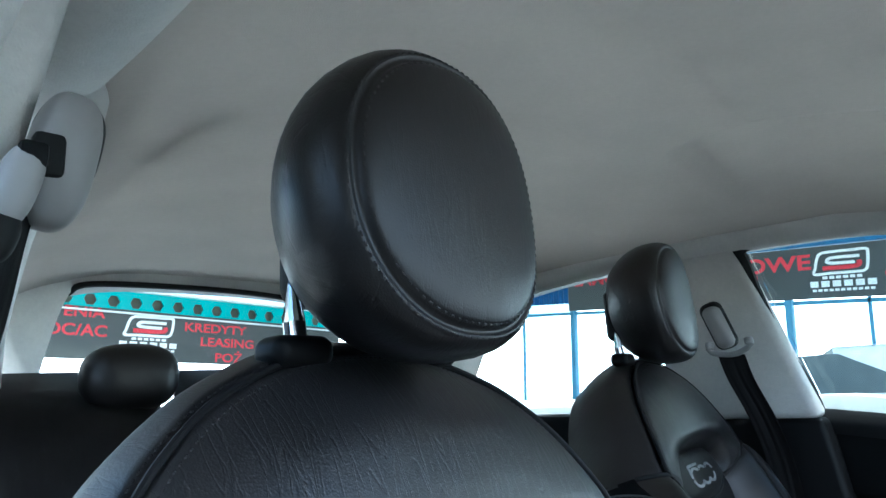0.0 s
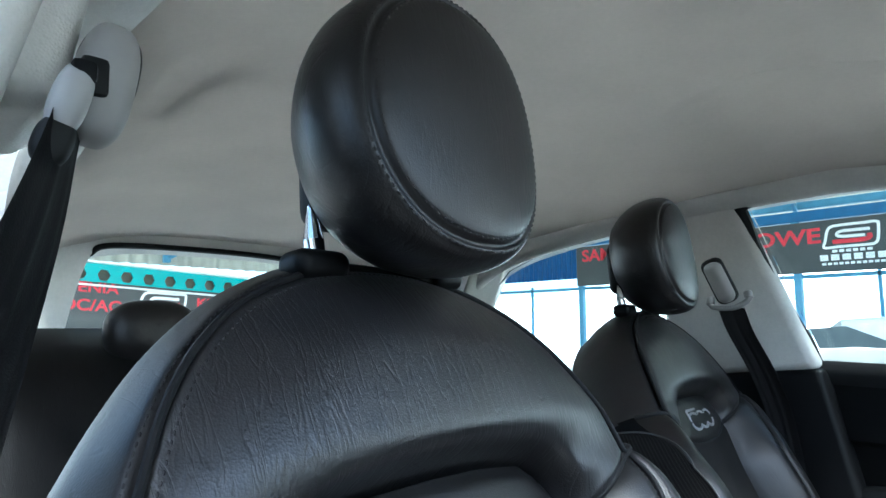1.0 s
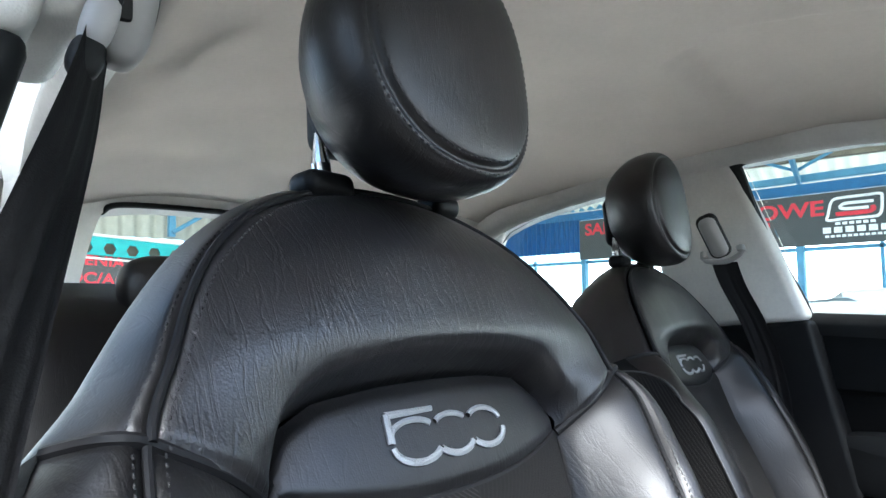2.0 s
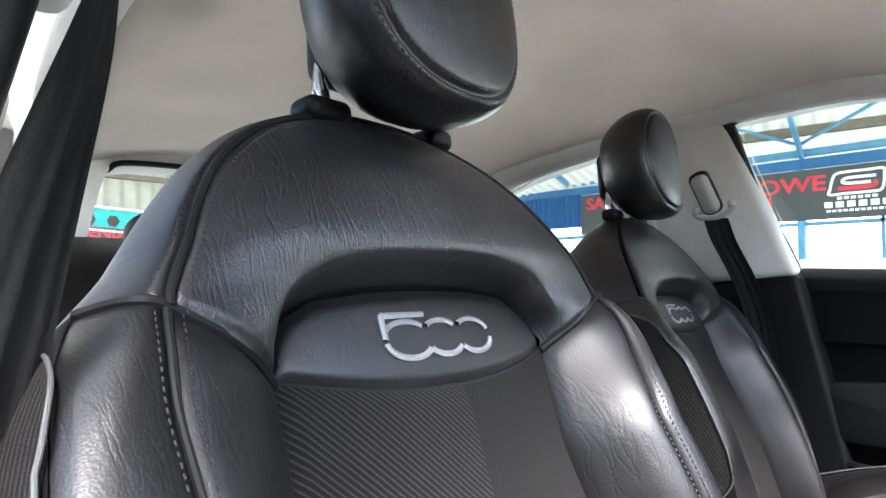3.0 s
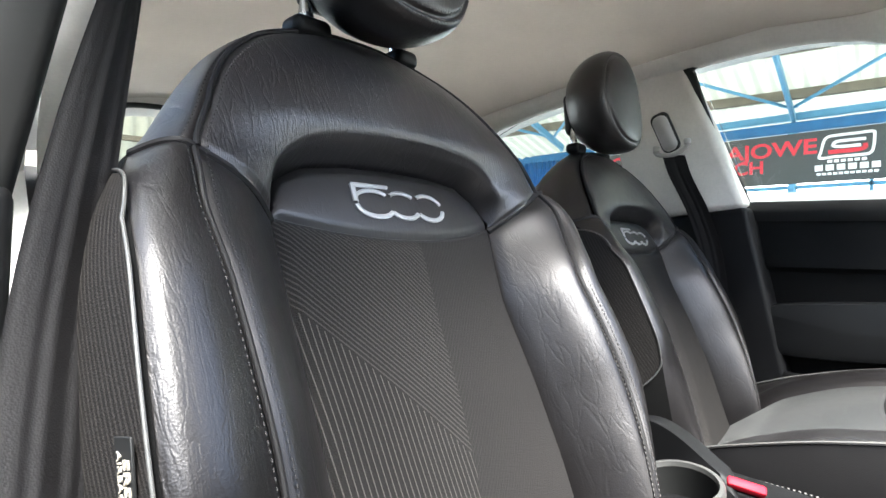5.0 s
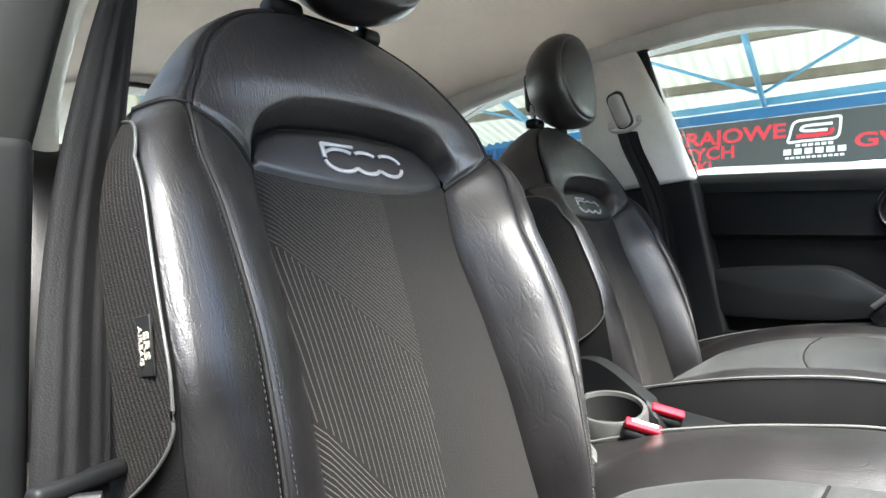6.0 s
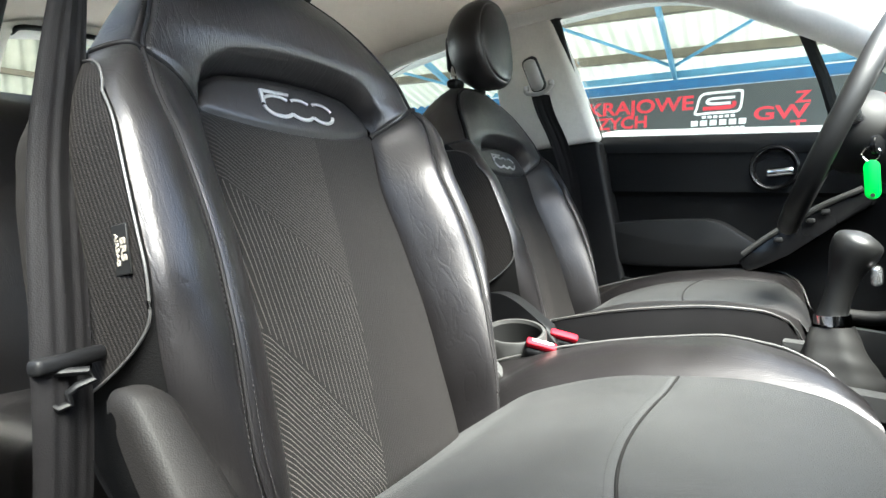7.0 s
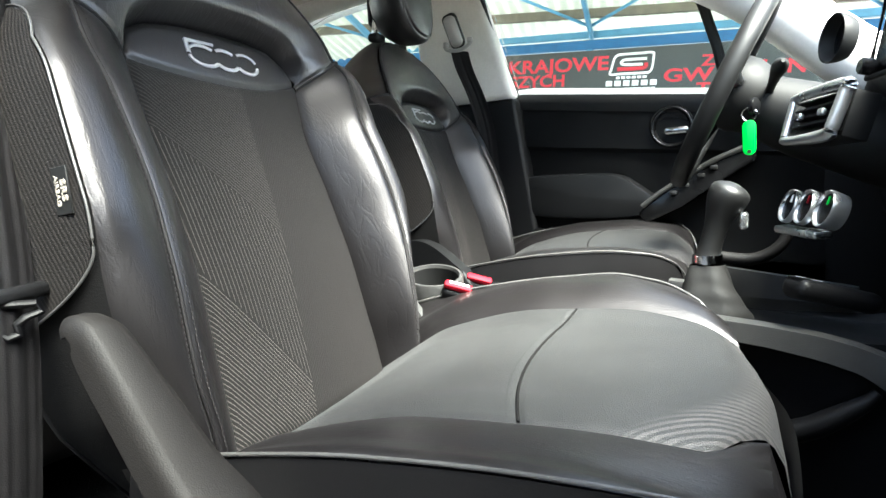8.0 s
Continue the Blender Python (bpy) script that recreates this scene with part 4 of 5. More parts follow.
# ---- seat belts ----
def strap(points, width, across, bm=None, thick=0.0012, fold=0.0):
    """Flat webbing along points; across gives its width direction at each point, fold how far it cups."""
    pts = [Vector(p) for p in points]
    rows = []
    for i, (p, a) in enumerate(zip(pts, across)):
        a = Vector(a).normalized()
        d = (pts[min(i + 1, len(pts) - 1)] - pts[max(i - 1, 0)]).normalized()
        o = d.cross(a).normalized()
        f = math.sin(math.pi * i / (len(pts) - 1)) ** 0.7
        row = []
        for k in np.linspace(-1, 1, 25):
            ripple = math.cos(k * 3.4 + 0.5) * 0.5 + math.cos(k * 10.0 - 0.03 * i) * 0.20 + math.cos(k * 17.0 + 0.05 * i) * 0.10
            row.append(p + a * (k * width / 2) + o * (fold * f * ripple))
        rows.append(row)
    bm = grid(rows, bm=bm)
    bmesh.ops.solidify(bm, geom=bm.faces[:], thickness=thick)
    return bm


belt = thing("seat_belt", pose(-0.18, 0.07, 1.05), "dark grey seat belt hanging from the passenger pillar", "seat belt", "front belts")
O = Vector((-0.18, 0.07, 1.05))
line = smooth_line([Vector(p) - O for p in [(-0.190, 0.062, 1.025), (-0.208, 0.030, 0.955), (-0.250, -0.03, 0.82), (-0.280, -0.07, 0.70), (-0.300, -0.115, 0.585), (-0.305, -0.12, 0.50), (-0.31, -0.10, 0.36), (-0.31, -0.06, 0.22)]], 40)
ac = [Vector((0.45, 0.88, 0.1)).lerp(Vector((0.9, 0.42, 0.05)), ease(i / 16)) for i in range(40)]
part("webbing", strap(line, 0.049, ac, fold=0.0034), WEBBING, belt)
# height adjuster: rounded pale housing with a dark recess, and the guide ring before it
def pod(center, radii, lean, power=2.8, cut=None):
    bm = bmesh.new()
    bmesh.ops.create_uvsphere(bm, u_segments=40, v_segments=28, radius=1)
    turn = Matrix.Rotation(radians(lean), 3, "Y")
    for v in bm.verts:
        k = sum(abs(q) ** power for q in v.co) ** (-1 / power)
        p = Vector([v.co[a] * k * radii[a] for a in range(3)])
        v.co = turn @ p + Vector(center) - O
    return bm


part("adjuster_cover", pod((-0.1715, 0.080, 1.053), (0.0160, 0.018, 0.0370), 9), PALEPLASTIC, belt, "pale grey plastic belt guide housing", 180)
part("adjuster_seam", pod((-0.1690, 0.083, 1.062), (0.0165, 0.016, 0.0270), 9), RUBBER, belt, "dark joint round the housing", 180)
part("adjuster_recess", box((0.014, 0.010, 0.022), Vector((-0.1800, 0.0640, 1.049)) - O, 0.003, 2, m=None), RUBBER, belt, "dark recess of the belt guide")
part("guide_ring", pod((-0.1945, 0.046, 1.026), (0.0088, 0.0105, 0.0200), 14, 2.5), PALEPLASTIC, belt, "pale grey belt guide ring", 180)
part("guide_slot", pod((-0.2005, 0.047, 1.003), (0.0090, 0.0095, 0.0125), 14, 2.5), RUBBER, belt, "dark slotted lower half of the guide ring", 180)
# carrier between ring and housing
part("ring_bolt", box((0.012, 0.03, 0.012), Vector((-0.190, 0.052, 1.040)) - O, 0.003, 2), PLASTIC, belt)
# tongue that hangs low on the webbing
bm = box((0.058, 0.012, 0.011), (0, 0, 0), 0.004, 3, m=Matrix.Translation((-0.119, -0.188, -0.485)) @ Matrix.Rotation(radians(25), 4, "Z"))
tng = part("tongue", bm, PLASTIC, belt, "black belt tongue with steel plate")
loop = [Vector(p) for p in [(-0.138, -0.191, -0.490), (-0.112, -0.200, -0.492), (-0.109, -0.201, -0.498), (-0.119, -0.199, -0.501), (-0.124, -0.197, -0.505), (-0.123, -0.197, -0.512), (-0.130, -0.195, -0.514), (-0.137, -0.193, -0.508)]]
part("steel_plate", tube(loop, 0.0040, 10, flat=0.7), PLASTIC, tng, "dark steel belt plate")

belt2 = thing("seat_belt", pose(0.905, 0.188, 0.980), "dark seat belt on the driver's pillar with pale guide", "seat belt", "front belts")
line = smooth_line([(0.004, 0.004, -0.015), (0.020, 0.0, -0.06), (0.055, -0.016, -0.14), (0.085, -0.024, -0.24), (0.10, -0.02, -0.4), (0.10, 0.0, -0.62)], 30)
part("webbing", strap(line, 0.046, [Vector((-0.55, 0.83, 0.12))] * 30, fold=0.005), WEBBING, belt2)
ltilt = Matrix.Rotation(radians(-12), 4, "Y") @ Matrix.Rotation(radians(-14), 4, "X")
part("adjuster_recess", box((0.030, 0.041, 0.088), (0.0125, 0.009, 0.038), 0.0145, 5, m=ltilt), RUBBER, belt2, "dark slot round the belt guide")
part("adjuster_cover", box((0.028, 0.034, 0.080), (0.006, 0.007, 0.036), 0.0135, 6, m=ltilt), PALEPLASTIC, belt2, "pale grey plastic belt guide cover")
bm = tube(smooth_line([(-0.008, 0.034, 0.006), (-0.012, 0.032, -0.010), (-0.012, 0.010, -0.016), (-0.012, -0.012, -0.016), (-0.012, -0.034, -0.006), (-0.008, -0.034, 0.008)], 24), [0.0075] * 4 + [0.0050] * 16 + [0.0075] * 4, 10)
part("guide_ring", bm, PALEPLASTIC, belt2, "pale grey belt guide ring")

# ---- grab handles on the lining ----
def grab_handle(m, label):
    h = thing("grab_handle", m, label, "grab handle", "grab handles")
    bm = box((0.026, 0.17, 0.024), (0, 0, -0.010), 0.011, 4)
    part("grip", bm, LINING, h)
    for y in (-0.072, 0.072):
        part("hinge", box((0.030, 0.026, 0.022), (0, y, 0.002), 0.006, 2), TRIM, h)
    return h


grab_handle(pose(0.020, 0.44, 1.259, 0, 35, 6), "folded grey grab handle on the roof lining")
grab_handle(pose(0.925, 0.64, 1.212, 0, -35, -6), "folded grey grab handle on the roof lining")

# ---- rear seat ----
rear = thing("rear_bench", pose(CX, 0.95, FLOOR), "black leather rear bench with round head restraints", "bench seat")
for k, (x, w) in enumerate(((-0.36, 0.42), (0.02, 0.32), (0.36, 0.36))):
    rows = []
    for v in np.linspace(0, 1, 20):
        z = 0.20 + 0.685 * v
        y = -0.12 + 0.16 * v
        b = 0.09 * math.sin(math.pi * min(1, 0.12 + 0.88 * v)) ** 0.4
        hw = w / 2 * (1 - 0.10 * max(0, v - 0.8) / 0.2)
        rows.append([(x + hw * a, y - b * (1 - abs(a) ** 6) + 0.06 * ease((v - 0.9) / 0.1), z) for a in np.linspace(-1, 1, 17)])
    rows.append([(x + w * 0.42 * a, 0.12, 0.875) for a in np.linspace(-1, 1, 17)])
    bm = grid(rows)
    bmesh.ops.solidify(bm, geom=bm.faces[:], thickness=0.03)
    part("backrest", bm, LEATHER, rear)
bm = box((1.15, 0.5, 0.16), (0.02, -0.32, 0.19), 0.05, 4)
part("bench_cushion", bm, LEATHER, rear)
for x in (-0.225, 0.30):
    bm = bmesh.new()
    bmesh.ops.create_uvsphere(bm, u_segments=32, v_segments=20, radius=1)
    for v in bm.verts:
        k = (abs(v.co.x) ** 2.6 + abs(v.co.z) ** 2.6 + abs(v.co.y) ** 2.6) ** (-1 / 2.6)
        v.co = Vector((v.co.x * 0.083 * k + x, v.co.y * 0.045 * k + 0.0, v.co.z * 0.060 * k + 0.868))
    hr = part("headrest", bm, LEATHER, rear, smooth=0)
    hr.data.shade_smooth()

# ---- centre console ----
console = thing("centre_console", pose(CX, -0.30, FLOOR), "black and grey centre console between the front seats", "console")
bm = extrude_outline([(0.42, 0.0), (0.42, 0.26), (0.30, 0.335), (0.24, 0.345), (0.05, 0.315), (-0.10, 0.315), (-0.22, 0.31), (-0.36, 0.30), (-0.48, 0.33), (-0.60, 0.36), (-0.6, 0.0)], 0, -0.085, 0.085, 0.012, 3)
part("body", bm, PLASTIC, console)
# cup holder: a grey ring with a deep well
cup = Vector((-0.083, 0.210, 0.360))
rows = []
for r, z in ((0.038, -0.10), (0.040, -0.03), (0.041, 0.010), (0.0395, 0.013), (0.036, 0.013), (0.0345, 0.008), (0.0335, -0.02), (0.030, -0.09), (0.001, -0.09)):
    rows.append([(cup.x + r * math.cos(a), cup.y + r * math.sin(a) * 1.15, cup.z + z) for a in np.linspace(0, 2 * math.pi, 33)[:-1]])
turn = Matrix.Translation(cup) @ Matrix.Rotation(radians(17), 4, Vector((0.45, -0.9, 0))) @ Matrix.Translation(-cup)
rows = [[turn @ Vector(p) for p in r] for r in rows]
holder = part("cup_holder", grid(rows[:6], closed=True), RAILPLASTIC, console, "grey cup holder ring")
part("cup_well", grid(rows[5:], closed=True), RUBBER, holder, "deep black well")
bm = extrude_outline([(p.x, p.y) for p in smooth_line([(0.36, 0.25, 0), (0.352, 0.37, 0), (0.325, 0.408, 0), (0.28, 0.419, 0), (0.245, 0.410, 0), (0.205, 0.382, 0), (0.178, 0.356, 0), (0.165, 0.30, 0), (0.165, 0.25, 0)], 40)], 0, -0.030, -0.003, 0.006, 3)
part("armrest_base", bm, PLASTIC, console, "dark grey arched rear console cover")
# forward tray: broad satin rail, open pocket below it and its rounded lower lip
def cpt(x, y, z):
    return (x - CX, y + 0.30, z - FLOOR)


top = smooth_line([(-0.40, 0.468, 0), (-0.49, 0.456, 0), (-0.555, 0.449, 0), (-0.61, 0.440, 0), (-0.66, 0.424, 0), (-0.78, 0.37, 0)], 30)
low = smooth_line([(-0.40, 0.448, 0), (-0.49, 0.434, 0), (-0.555, 0.425, 0), (-0.617, 0.411, 0), (-0.655, 0.392, 0), (-0.76, 0.31, 0)], 30)
for x0, x1 in ((0.262, 0.288), (0.462, 0.488)):
    bm = extrude_outline([(p.x + 0.30, p.y - FLOOR) for p in top + low[::-1]], 0, x0 - CX, x1 - CX, 0.004, 2)
    part("tray_rail", bm, RAILPLASTIC, console, "satin grey rail beside the tray")
lip = smooth_line([cpt(0.270, -0.652, 0.385), cpt(0.268, -0.640, 0.372), cpt(0.266, -0.612, 0.352), cpt(0.266, -0.585, 0.336), cpt(0.266, -0.55, 0.327), cpt(0.268, -0.48, 0.325), cpt(0.27, -0.40, 0.33)], 30)
part("pocket_lip", tube(lip, [0.006 + 0.007 * ease(i / 12) for i in range(30)], 10), PLASTIC, console, "black lip of the side pocket")
bm = extrude_outline([(p.x + 0.30, p.y - FLOOR) for p in smooth_line([(-0.47, 0.495, 0), (-0.56, 0.482, 0), (-0.64, 0.47, 0)], 12) + smooth_line([(-0.64, 0.44, 0), (-0.56, 0.45, 0), (-0.47, 0.455, 0)], 12)], 0, 0.430 - CX, 0.445 - CX, 0.003, 2)
part("tray_wall", bm, GREYPLASTIC, console, "dark grey inner wall of the tray")

# gear lever
gear = thing("gear_lever", pose(0.37, -0.47, 0.43), "black gear lever with leather gaiter and chrome collar", "gear lever")
rows = []
for k, z in enumerate(np.linspace(0, 0.075, 22)):
    r = float(np.interp(z, [0, 0.010, 0.075], [0.043, 0.041, 0.018])) * (1 - 0.012 * math.cos(z * 260))
    rows.append([(r * math.cos(a) * (1 + 0.07 * math.sin(5 * a + 38 * z)), r * 1.25 * math.sin(a) * (1 + 0.07 * math.cos(4 * a + 45 * z)), z + 0.005 * math.sin(2 * a + 40 * z) * math.sin(math.pi * z / 0.075)) for a in np.linspace(0, 2 * math.pi, 33)[:-1]])
part("gaiter", grid(rows, closed=True), GAITER, gear, "creased black leather gaiter", 180)
part("collar", disc((0, 0, 0.083), (0, 0, 1), 0.019, 0.020, 24, bevel=0.005), CHROME, gear, "chrome collar")
bm = tube(smooth_line([(0, 0, 0.085), (0, -0.008, 0.115), (0, -0.018, 0.145), (0, -0.028, 0.168), (0, -0.034, 0.180)], 14), [0.0165, 0.0150, 0.0145, 0.0145, 0.0150, 0.0165, 0.0190, 0.0220, 0.0245, 0.0255, 0.0252, 0.0230, 0.0175, 0.0060], 20)
part("knob", bm, WHEELSKIN, gear, "black leather gear knob")
part("knob_cap", box((0.022, 0.010, 0.022), (0, -0.044, 0.132), 0.004, 3, m=Matrix.Translation((0, 0, 0))), SATIN, gear, "silver plate on the knob")

# belt buckles
def buckle(at, label, strip=True):
    long = Vector((0.50, -0.80, -0.30)).normalized()
    out = Vector((-0.45, -0.55, 0.75))
    out = (out - long * out.dot(long)).normalized()
    m = Matrix((long, out.cross(long), out)).transposed().to_4x4()
    b = thing("belt_buckle", Matrix.Translation(at) @ m, label, "belt buckle", "buckles")
    part("body", box((0.042, 0.020, 0.085), (0.0, 0.0, -0.048), 0.006, 3), PLASTIC, b)
    part("button", box((0.041, 0.0115, 0.010), (0, 0, 0.0), 0.003, 2), RED, b, "red release button")
    if strip:
        part("label", box((0.029, 0.0040, 0.002), (0.001, 0.002, 0.0046), 0.0005, 1), WHITEINK, b, "white printed strip")
    return b


buckle((0.262, -0.150, 0.480), "black belt buckle with red button beside the cup holder")
buckle((0.360, -0.132, 0.476), "black belt buckle with red button beside the driver's cushion", False)

# ---- driver's door ----
door = thing("door_trim", pose(1.06, 0.08, 0.2), "black driver's door trim with armrest and window switches", "car door")
def dpt(x, y, z):
    return (x - 1.06, y - 0.08, z - 0.2)


def door_edge(y):
    return float(np.interp(y, [-1.1, -0.6, -0.33, 0.1], [0.745, 0.770, 0.802, 0.852]))


rows = []
for v, dx in ((0, 0.012), (0.05, 0.0), (0.14, -0.004), (0.20, -0.006), (0.215, 0.006), (0.25, 0.008), (0.42, 0.010), (0.50, 0.008), (0.62, 0.0), (0.8, 0.0), (1.0, 0.01)):
    rows.append([dpt(1.052 + dx, y, door_edge(y) - (door_edge(y) - 0.2) * v) for y in np.linspace(0.112, -0.60, 40)])
bm = grid(rows)
bmesh.ops.solidify(bm, geom=bm.faces[:], thickness=-0.05)
part("panel", bm, DOORSKIN, door)
rows = []
for v, dx in ((0, 0.004), (0.02, -0.008), (0.04, -0.010), (0.07, -0.006)):
    rows.append([dpt(1.052 + dx, y, door_edge(y) + 0.008 - v * 0.6) for y in np.linspace(0.115, -0.62, 30)])
bm = grid(rows)
bmesh.ops.solidify(bm, geom=bm.faces[:], thickness=-0.02)
part("window_ledge", bm, GREYPLASTIC, door, "grey ledge under the window")
# padded armrest, rising to the switch panel in front
out = [(0.09, 0.632), (0.05, 0.642), (-0.10, 0.640), (-0.17, 0.632), (-0.215, 0.605), (-0.265, 0.562), (-0.24, 0.535), (-0.15, 0.525), (0.0, 0.530), (0.07, 0.54), (0.09, 0.56)]
rows = []
for f, dx in ((0.0, 0.0), (0.25, -0.024), (0.5, -0.033), (1.0, -0.036)):
    cy, cz = -0.06, 0.585
    rows.append([dpt(1.06 + dx, cy + (y - cy) * (1 - 0.10 * f * f), cz + (z - cz) * (1 - 0.22 * f * f)) for y, z in [(p.x, p.y) for p in smooth_line([(a, b, 0) for a, b in out + out[:1]], 48)]])
rows.append([dpt(1.022, -0.06, 0.585)] * 48)
part("armrest", grid(rows), DOORSKIN, door, "padded black armrest")
bm = extrude_outline([(-0.24, 0.515), (-0.32, 0.552), (-0.47, 0.645), (-0.475, 0.668), (-0.45, 0.676), (-0.40, 0.655), (-0.305, 0.600), (-0.255, 0.575), (-0.225, 0.540)], 0, 0.985 - 1.06, 1.055 - 1.06, 0.006, 2)
bmesh.ops.translate(bm, vec=(0, -0.08, -0.2), verts=bm.verts)
swp = part("switch_panel", bm, GLOSS, door, "gloss black window switch panel")
part("edge_strip", tube(smooth_line([dpt(0.984, y, z) for y, z in ((-0.235, 0.556), (-0.285, 0.592), (-0.38, 0.647), (-0.455, 0.678))], 16), 0.006, 8), RAILPLASTIC, swp, "satin grey edge strip")
for k in range(4):
    a = Vector((0.990, -0.305 - 0.026 * (k % 2) - 0.060 * (k // 2), 0.585 + 0.0165 * (k % 2) + 0.036 * (k // 2)))
    part("switch", box((0.022, 0.016, 0.010), dpt(*a), 0.003, 2), GREYPLASTIC, swp, "grey window switch")
# lower pocket line
pts = smooth_line([dpt(1.035, 0.07, 0.50), dpt(1.02, 0.0, 0.492), dpt(1.01, -0.12, 0.492), dpt(1.01, -0.3, 0.50)], 20)
part("pocket_rim", tube(pts, 0.008, 8), PLASTIC, door)
# release handle in its round recess
hc = Vector(dpt(1.046, -0.292, 0.738))
bm = bmesh.new()
rows = []
for r, dx in ((0.050, 0.004), (0.050, -0.006), (0.045, -0.010), (0.040, -0.006), (0.037, 0.004), (0.001, 0.006)):
    rows.append([(hc.x + dx, hc.y + r * math.cos(a), hc.z + r * math.sin(a)) for a in np.linspace(0, 2 * math.pi, 41)[:-1]])
rec = part("handle_recess", grid(rows, closed=True), GLOSS, door, "round black handle recess with pale rim")
part("recess_rim", tube([(hc.x - 0.010, hc.y + 0.0445 * math.cos(a), hc.z + 0.0445 * math.sin(a)) for a in np.linspace(0, 2 * math.pi, 49)[:-1]], 0.0022, 6, closed=True), STEEL, rec, "dark metal ring")
bm = box((0.012, 0.055, 0.018), (hc.x - 0.010, hc.y - 0.012, hc.z - 0.010), 0.006, 3)
part("release_handle", bm, CHROME, rec, "chrome door release handle")

# quarter-light bar and A-pillar shield
bm = tube([(1.03, -0.415, 0.80), (1.02, -0.395, 0.90), (1.0, -0.36, 1.02), (0.985, -0.33, 1.08)], 0.012, 8)
tagged(part("trim_quarter_bar", bm, RUBBER), "black bar of the quarter light", "window bar", kind="structure")

bm = box((0.05, 0.75, 0.66), (1.085, -0.965, 0.43), 0.01, 2)
tagged(part("wall_kick", bm, PLASTIC), "black footwell side panel", "panel", kind="structure")

# ---- steering wheel and column ----
wheel = thing("steering_wheel", pose(0.756, -0.445, 0.775, 0, 0, 8), "black leather steering wheel with silver spokes", "steering wheel")
ta = radians(27)
wu, wx, wnrm = Vector((0, -math.sin(ta), math.cos(ta))), Vector((1, 0, 0)), Vector((0, math.cos(ta), math.sin(ta)))
ring = [0.183 * (wx * math.cos(a) + wu * math.sin(a) * (1 if math.sin(a) > -0.8 else 0.97)) for a in np.linspace(0, 2 * math.pi, 65)[:-1]]
part("rim", tube(ring, 0.0165, 14, closed=True), WHEELSKIN, wheel)
bm = bmesh.new()
rows = []
for r, d in ((0.001, 0.018), (0.03, 0.017), (0.055, 0.012), (0.066, 0.002), (0.068, -0.02), (0.06, -0.05), (0.045, -0.07)):
    rows.append([wnrm * (d - 0.01) + r * (wx * math.cos(a) * 1.1 + wu * math.sin(a)) for a in np.linspace(0, 2 * math.pi, 33)[:-1]])
part("hub", grid(rows, closed=True), RUBBER, wheel, "round black hub pad")
for a in (radians(5), radians(175), radians(-90)):
    d = wx * math.cos(a) + wu * math.sin(a)
    pts = [d * 0.05 - wnrm * 0.012, d * 0.10 - wnrm * 0.006, d * 0.178]
    part("spoke", tube(smooth_line(pts, 10), [0.024, 0.022, 0.020, 0.018, 0.016, 0.015, 0.014, 0.013, 0.012, 0.012], 10, flat=0.45), SATIN if a != radians(-90) else PLASTIC, wheel, "satin silver spoke")
col = thing("steering_column", pose(0.756, -0.52, 0.72), "black steering column cover with stalks", "steering column")
bm = tube([Vector((0, 0.02, 0.02)), Vector((0, -0.05, -0.012)), Vector((0, -0.16, -0.06)), Vector((0, -0.30, -0.12))], [0.055, 0.065, 0.068, 0.07], 20)
part("shroud", bm, RUBBER, col)
for sg in (-1, 1):
    dy = -0.045 if sg < 0 else 0.0
    bm = tube(smooth_line([(sg * 0.05, 0.0, 0.04), (sg * 0.10, 0.01 + dy * 0.5, 0.058), (sg * 0.142, 0.02 + dy, 0.072)], 8), [0.007, 0.007, 0.008, 0.009, 0.011, 0.013, 0.012, 0.003], 12)
    part("stalk", bm, RUBBER, col)

key = thing("ignition_key", pose(0.66, -0.505, 0.70), "bunch of keys with a bright green plastic tag", "key")
part("key_head", disc((0.005, 0.005, 0.03), (0.4, 1, 0), 0.016, 0.008, 20, bevel=0.002), GLOSS, key, "black key head")
part("key_ring", tube([(0.0, 0.012 + 0.011 * math.cos(a), 0.018 + 0.011 * math.sin(a)) for a in np.linspace(0, 2 * math.pi, 25)[:-1]], 0.0014, 6, closed=True), CHROME, key, "steel key ring")
bm = extrude_outline([(0.012 + 0.0105 * math.cos(a), -0.020 + (0.0185 if math.sin(a) > 0 else -0.0185) + 0.0105 * math.sin(a)) for a in np.linspace(0.01, 2 * math.pi + 0.01, 29)[:-1]], 0, -0.005, -0.001, 0.0008, 2)
part("tag", bm, GREEN, key, "bright green plastic tag")
part("tag_hole", disc((-0.0055, 0.012, -0.043), (1, 0, 0), 0.003, 0.001, 12), RUBBER, key)

# ---- dashboard ----
dash = thing("dashboard", pose(CX, -0.9, 0.5, 0, 0, 0), "black dashboard with silver-ringed vents and controls", "dashboard")
def hpt(x, y, z):
    return (x - CX, y + 0.9, z - 0.5)


prof = [(-1.28, 0.77), (-1.15, 0.795), (-1.0, 0.80), (-0.86, 0.795), (-0.79, 0.785), (-0.772, 0.765), (-0.79, 0.74), (-0.815, 0.70), (-0.80, 0.62), (-0.83, 0.50), (-0.95, 0.42), (-1.28, 0.40)]
rows = []
for x in np.linspace(-0.36, 1.11, 36):
    bulge = 0.11 * ease((x - 0.14) / 0.10)
    lift = 0.11 * (1 - ease((x - 0.10) / 0.12))            # the unseen passenger side of the top is raised to shade the lower seat
    rows.append([hpt(x, y + bulge, z + lift * ease((z - 0.66) / 0.12)) for y, z in [(p.x, p.y) for p in smooth_line([(a, b, 0) for a, b in prof], 40)]])
bm = grid(rows)
part("body", bm, PLASTIC, dash)
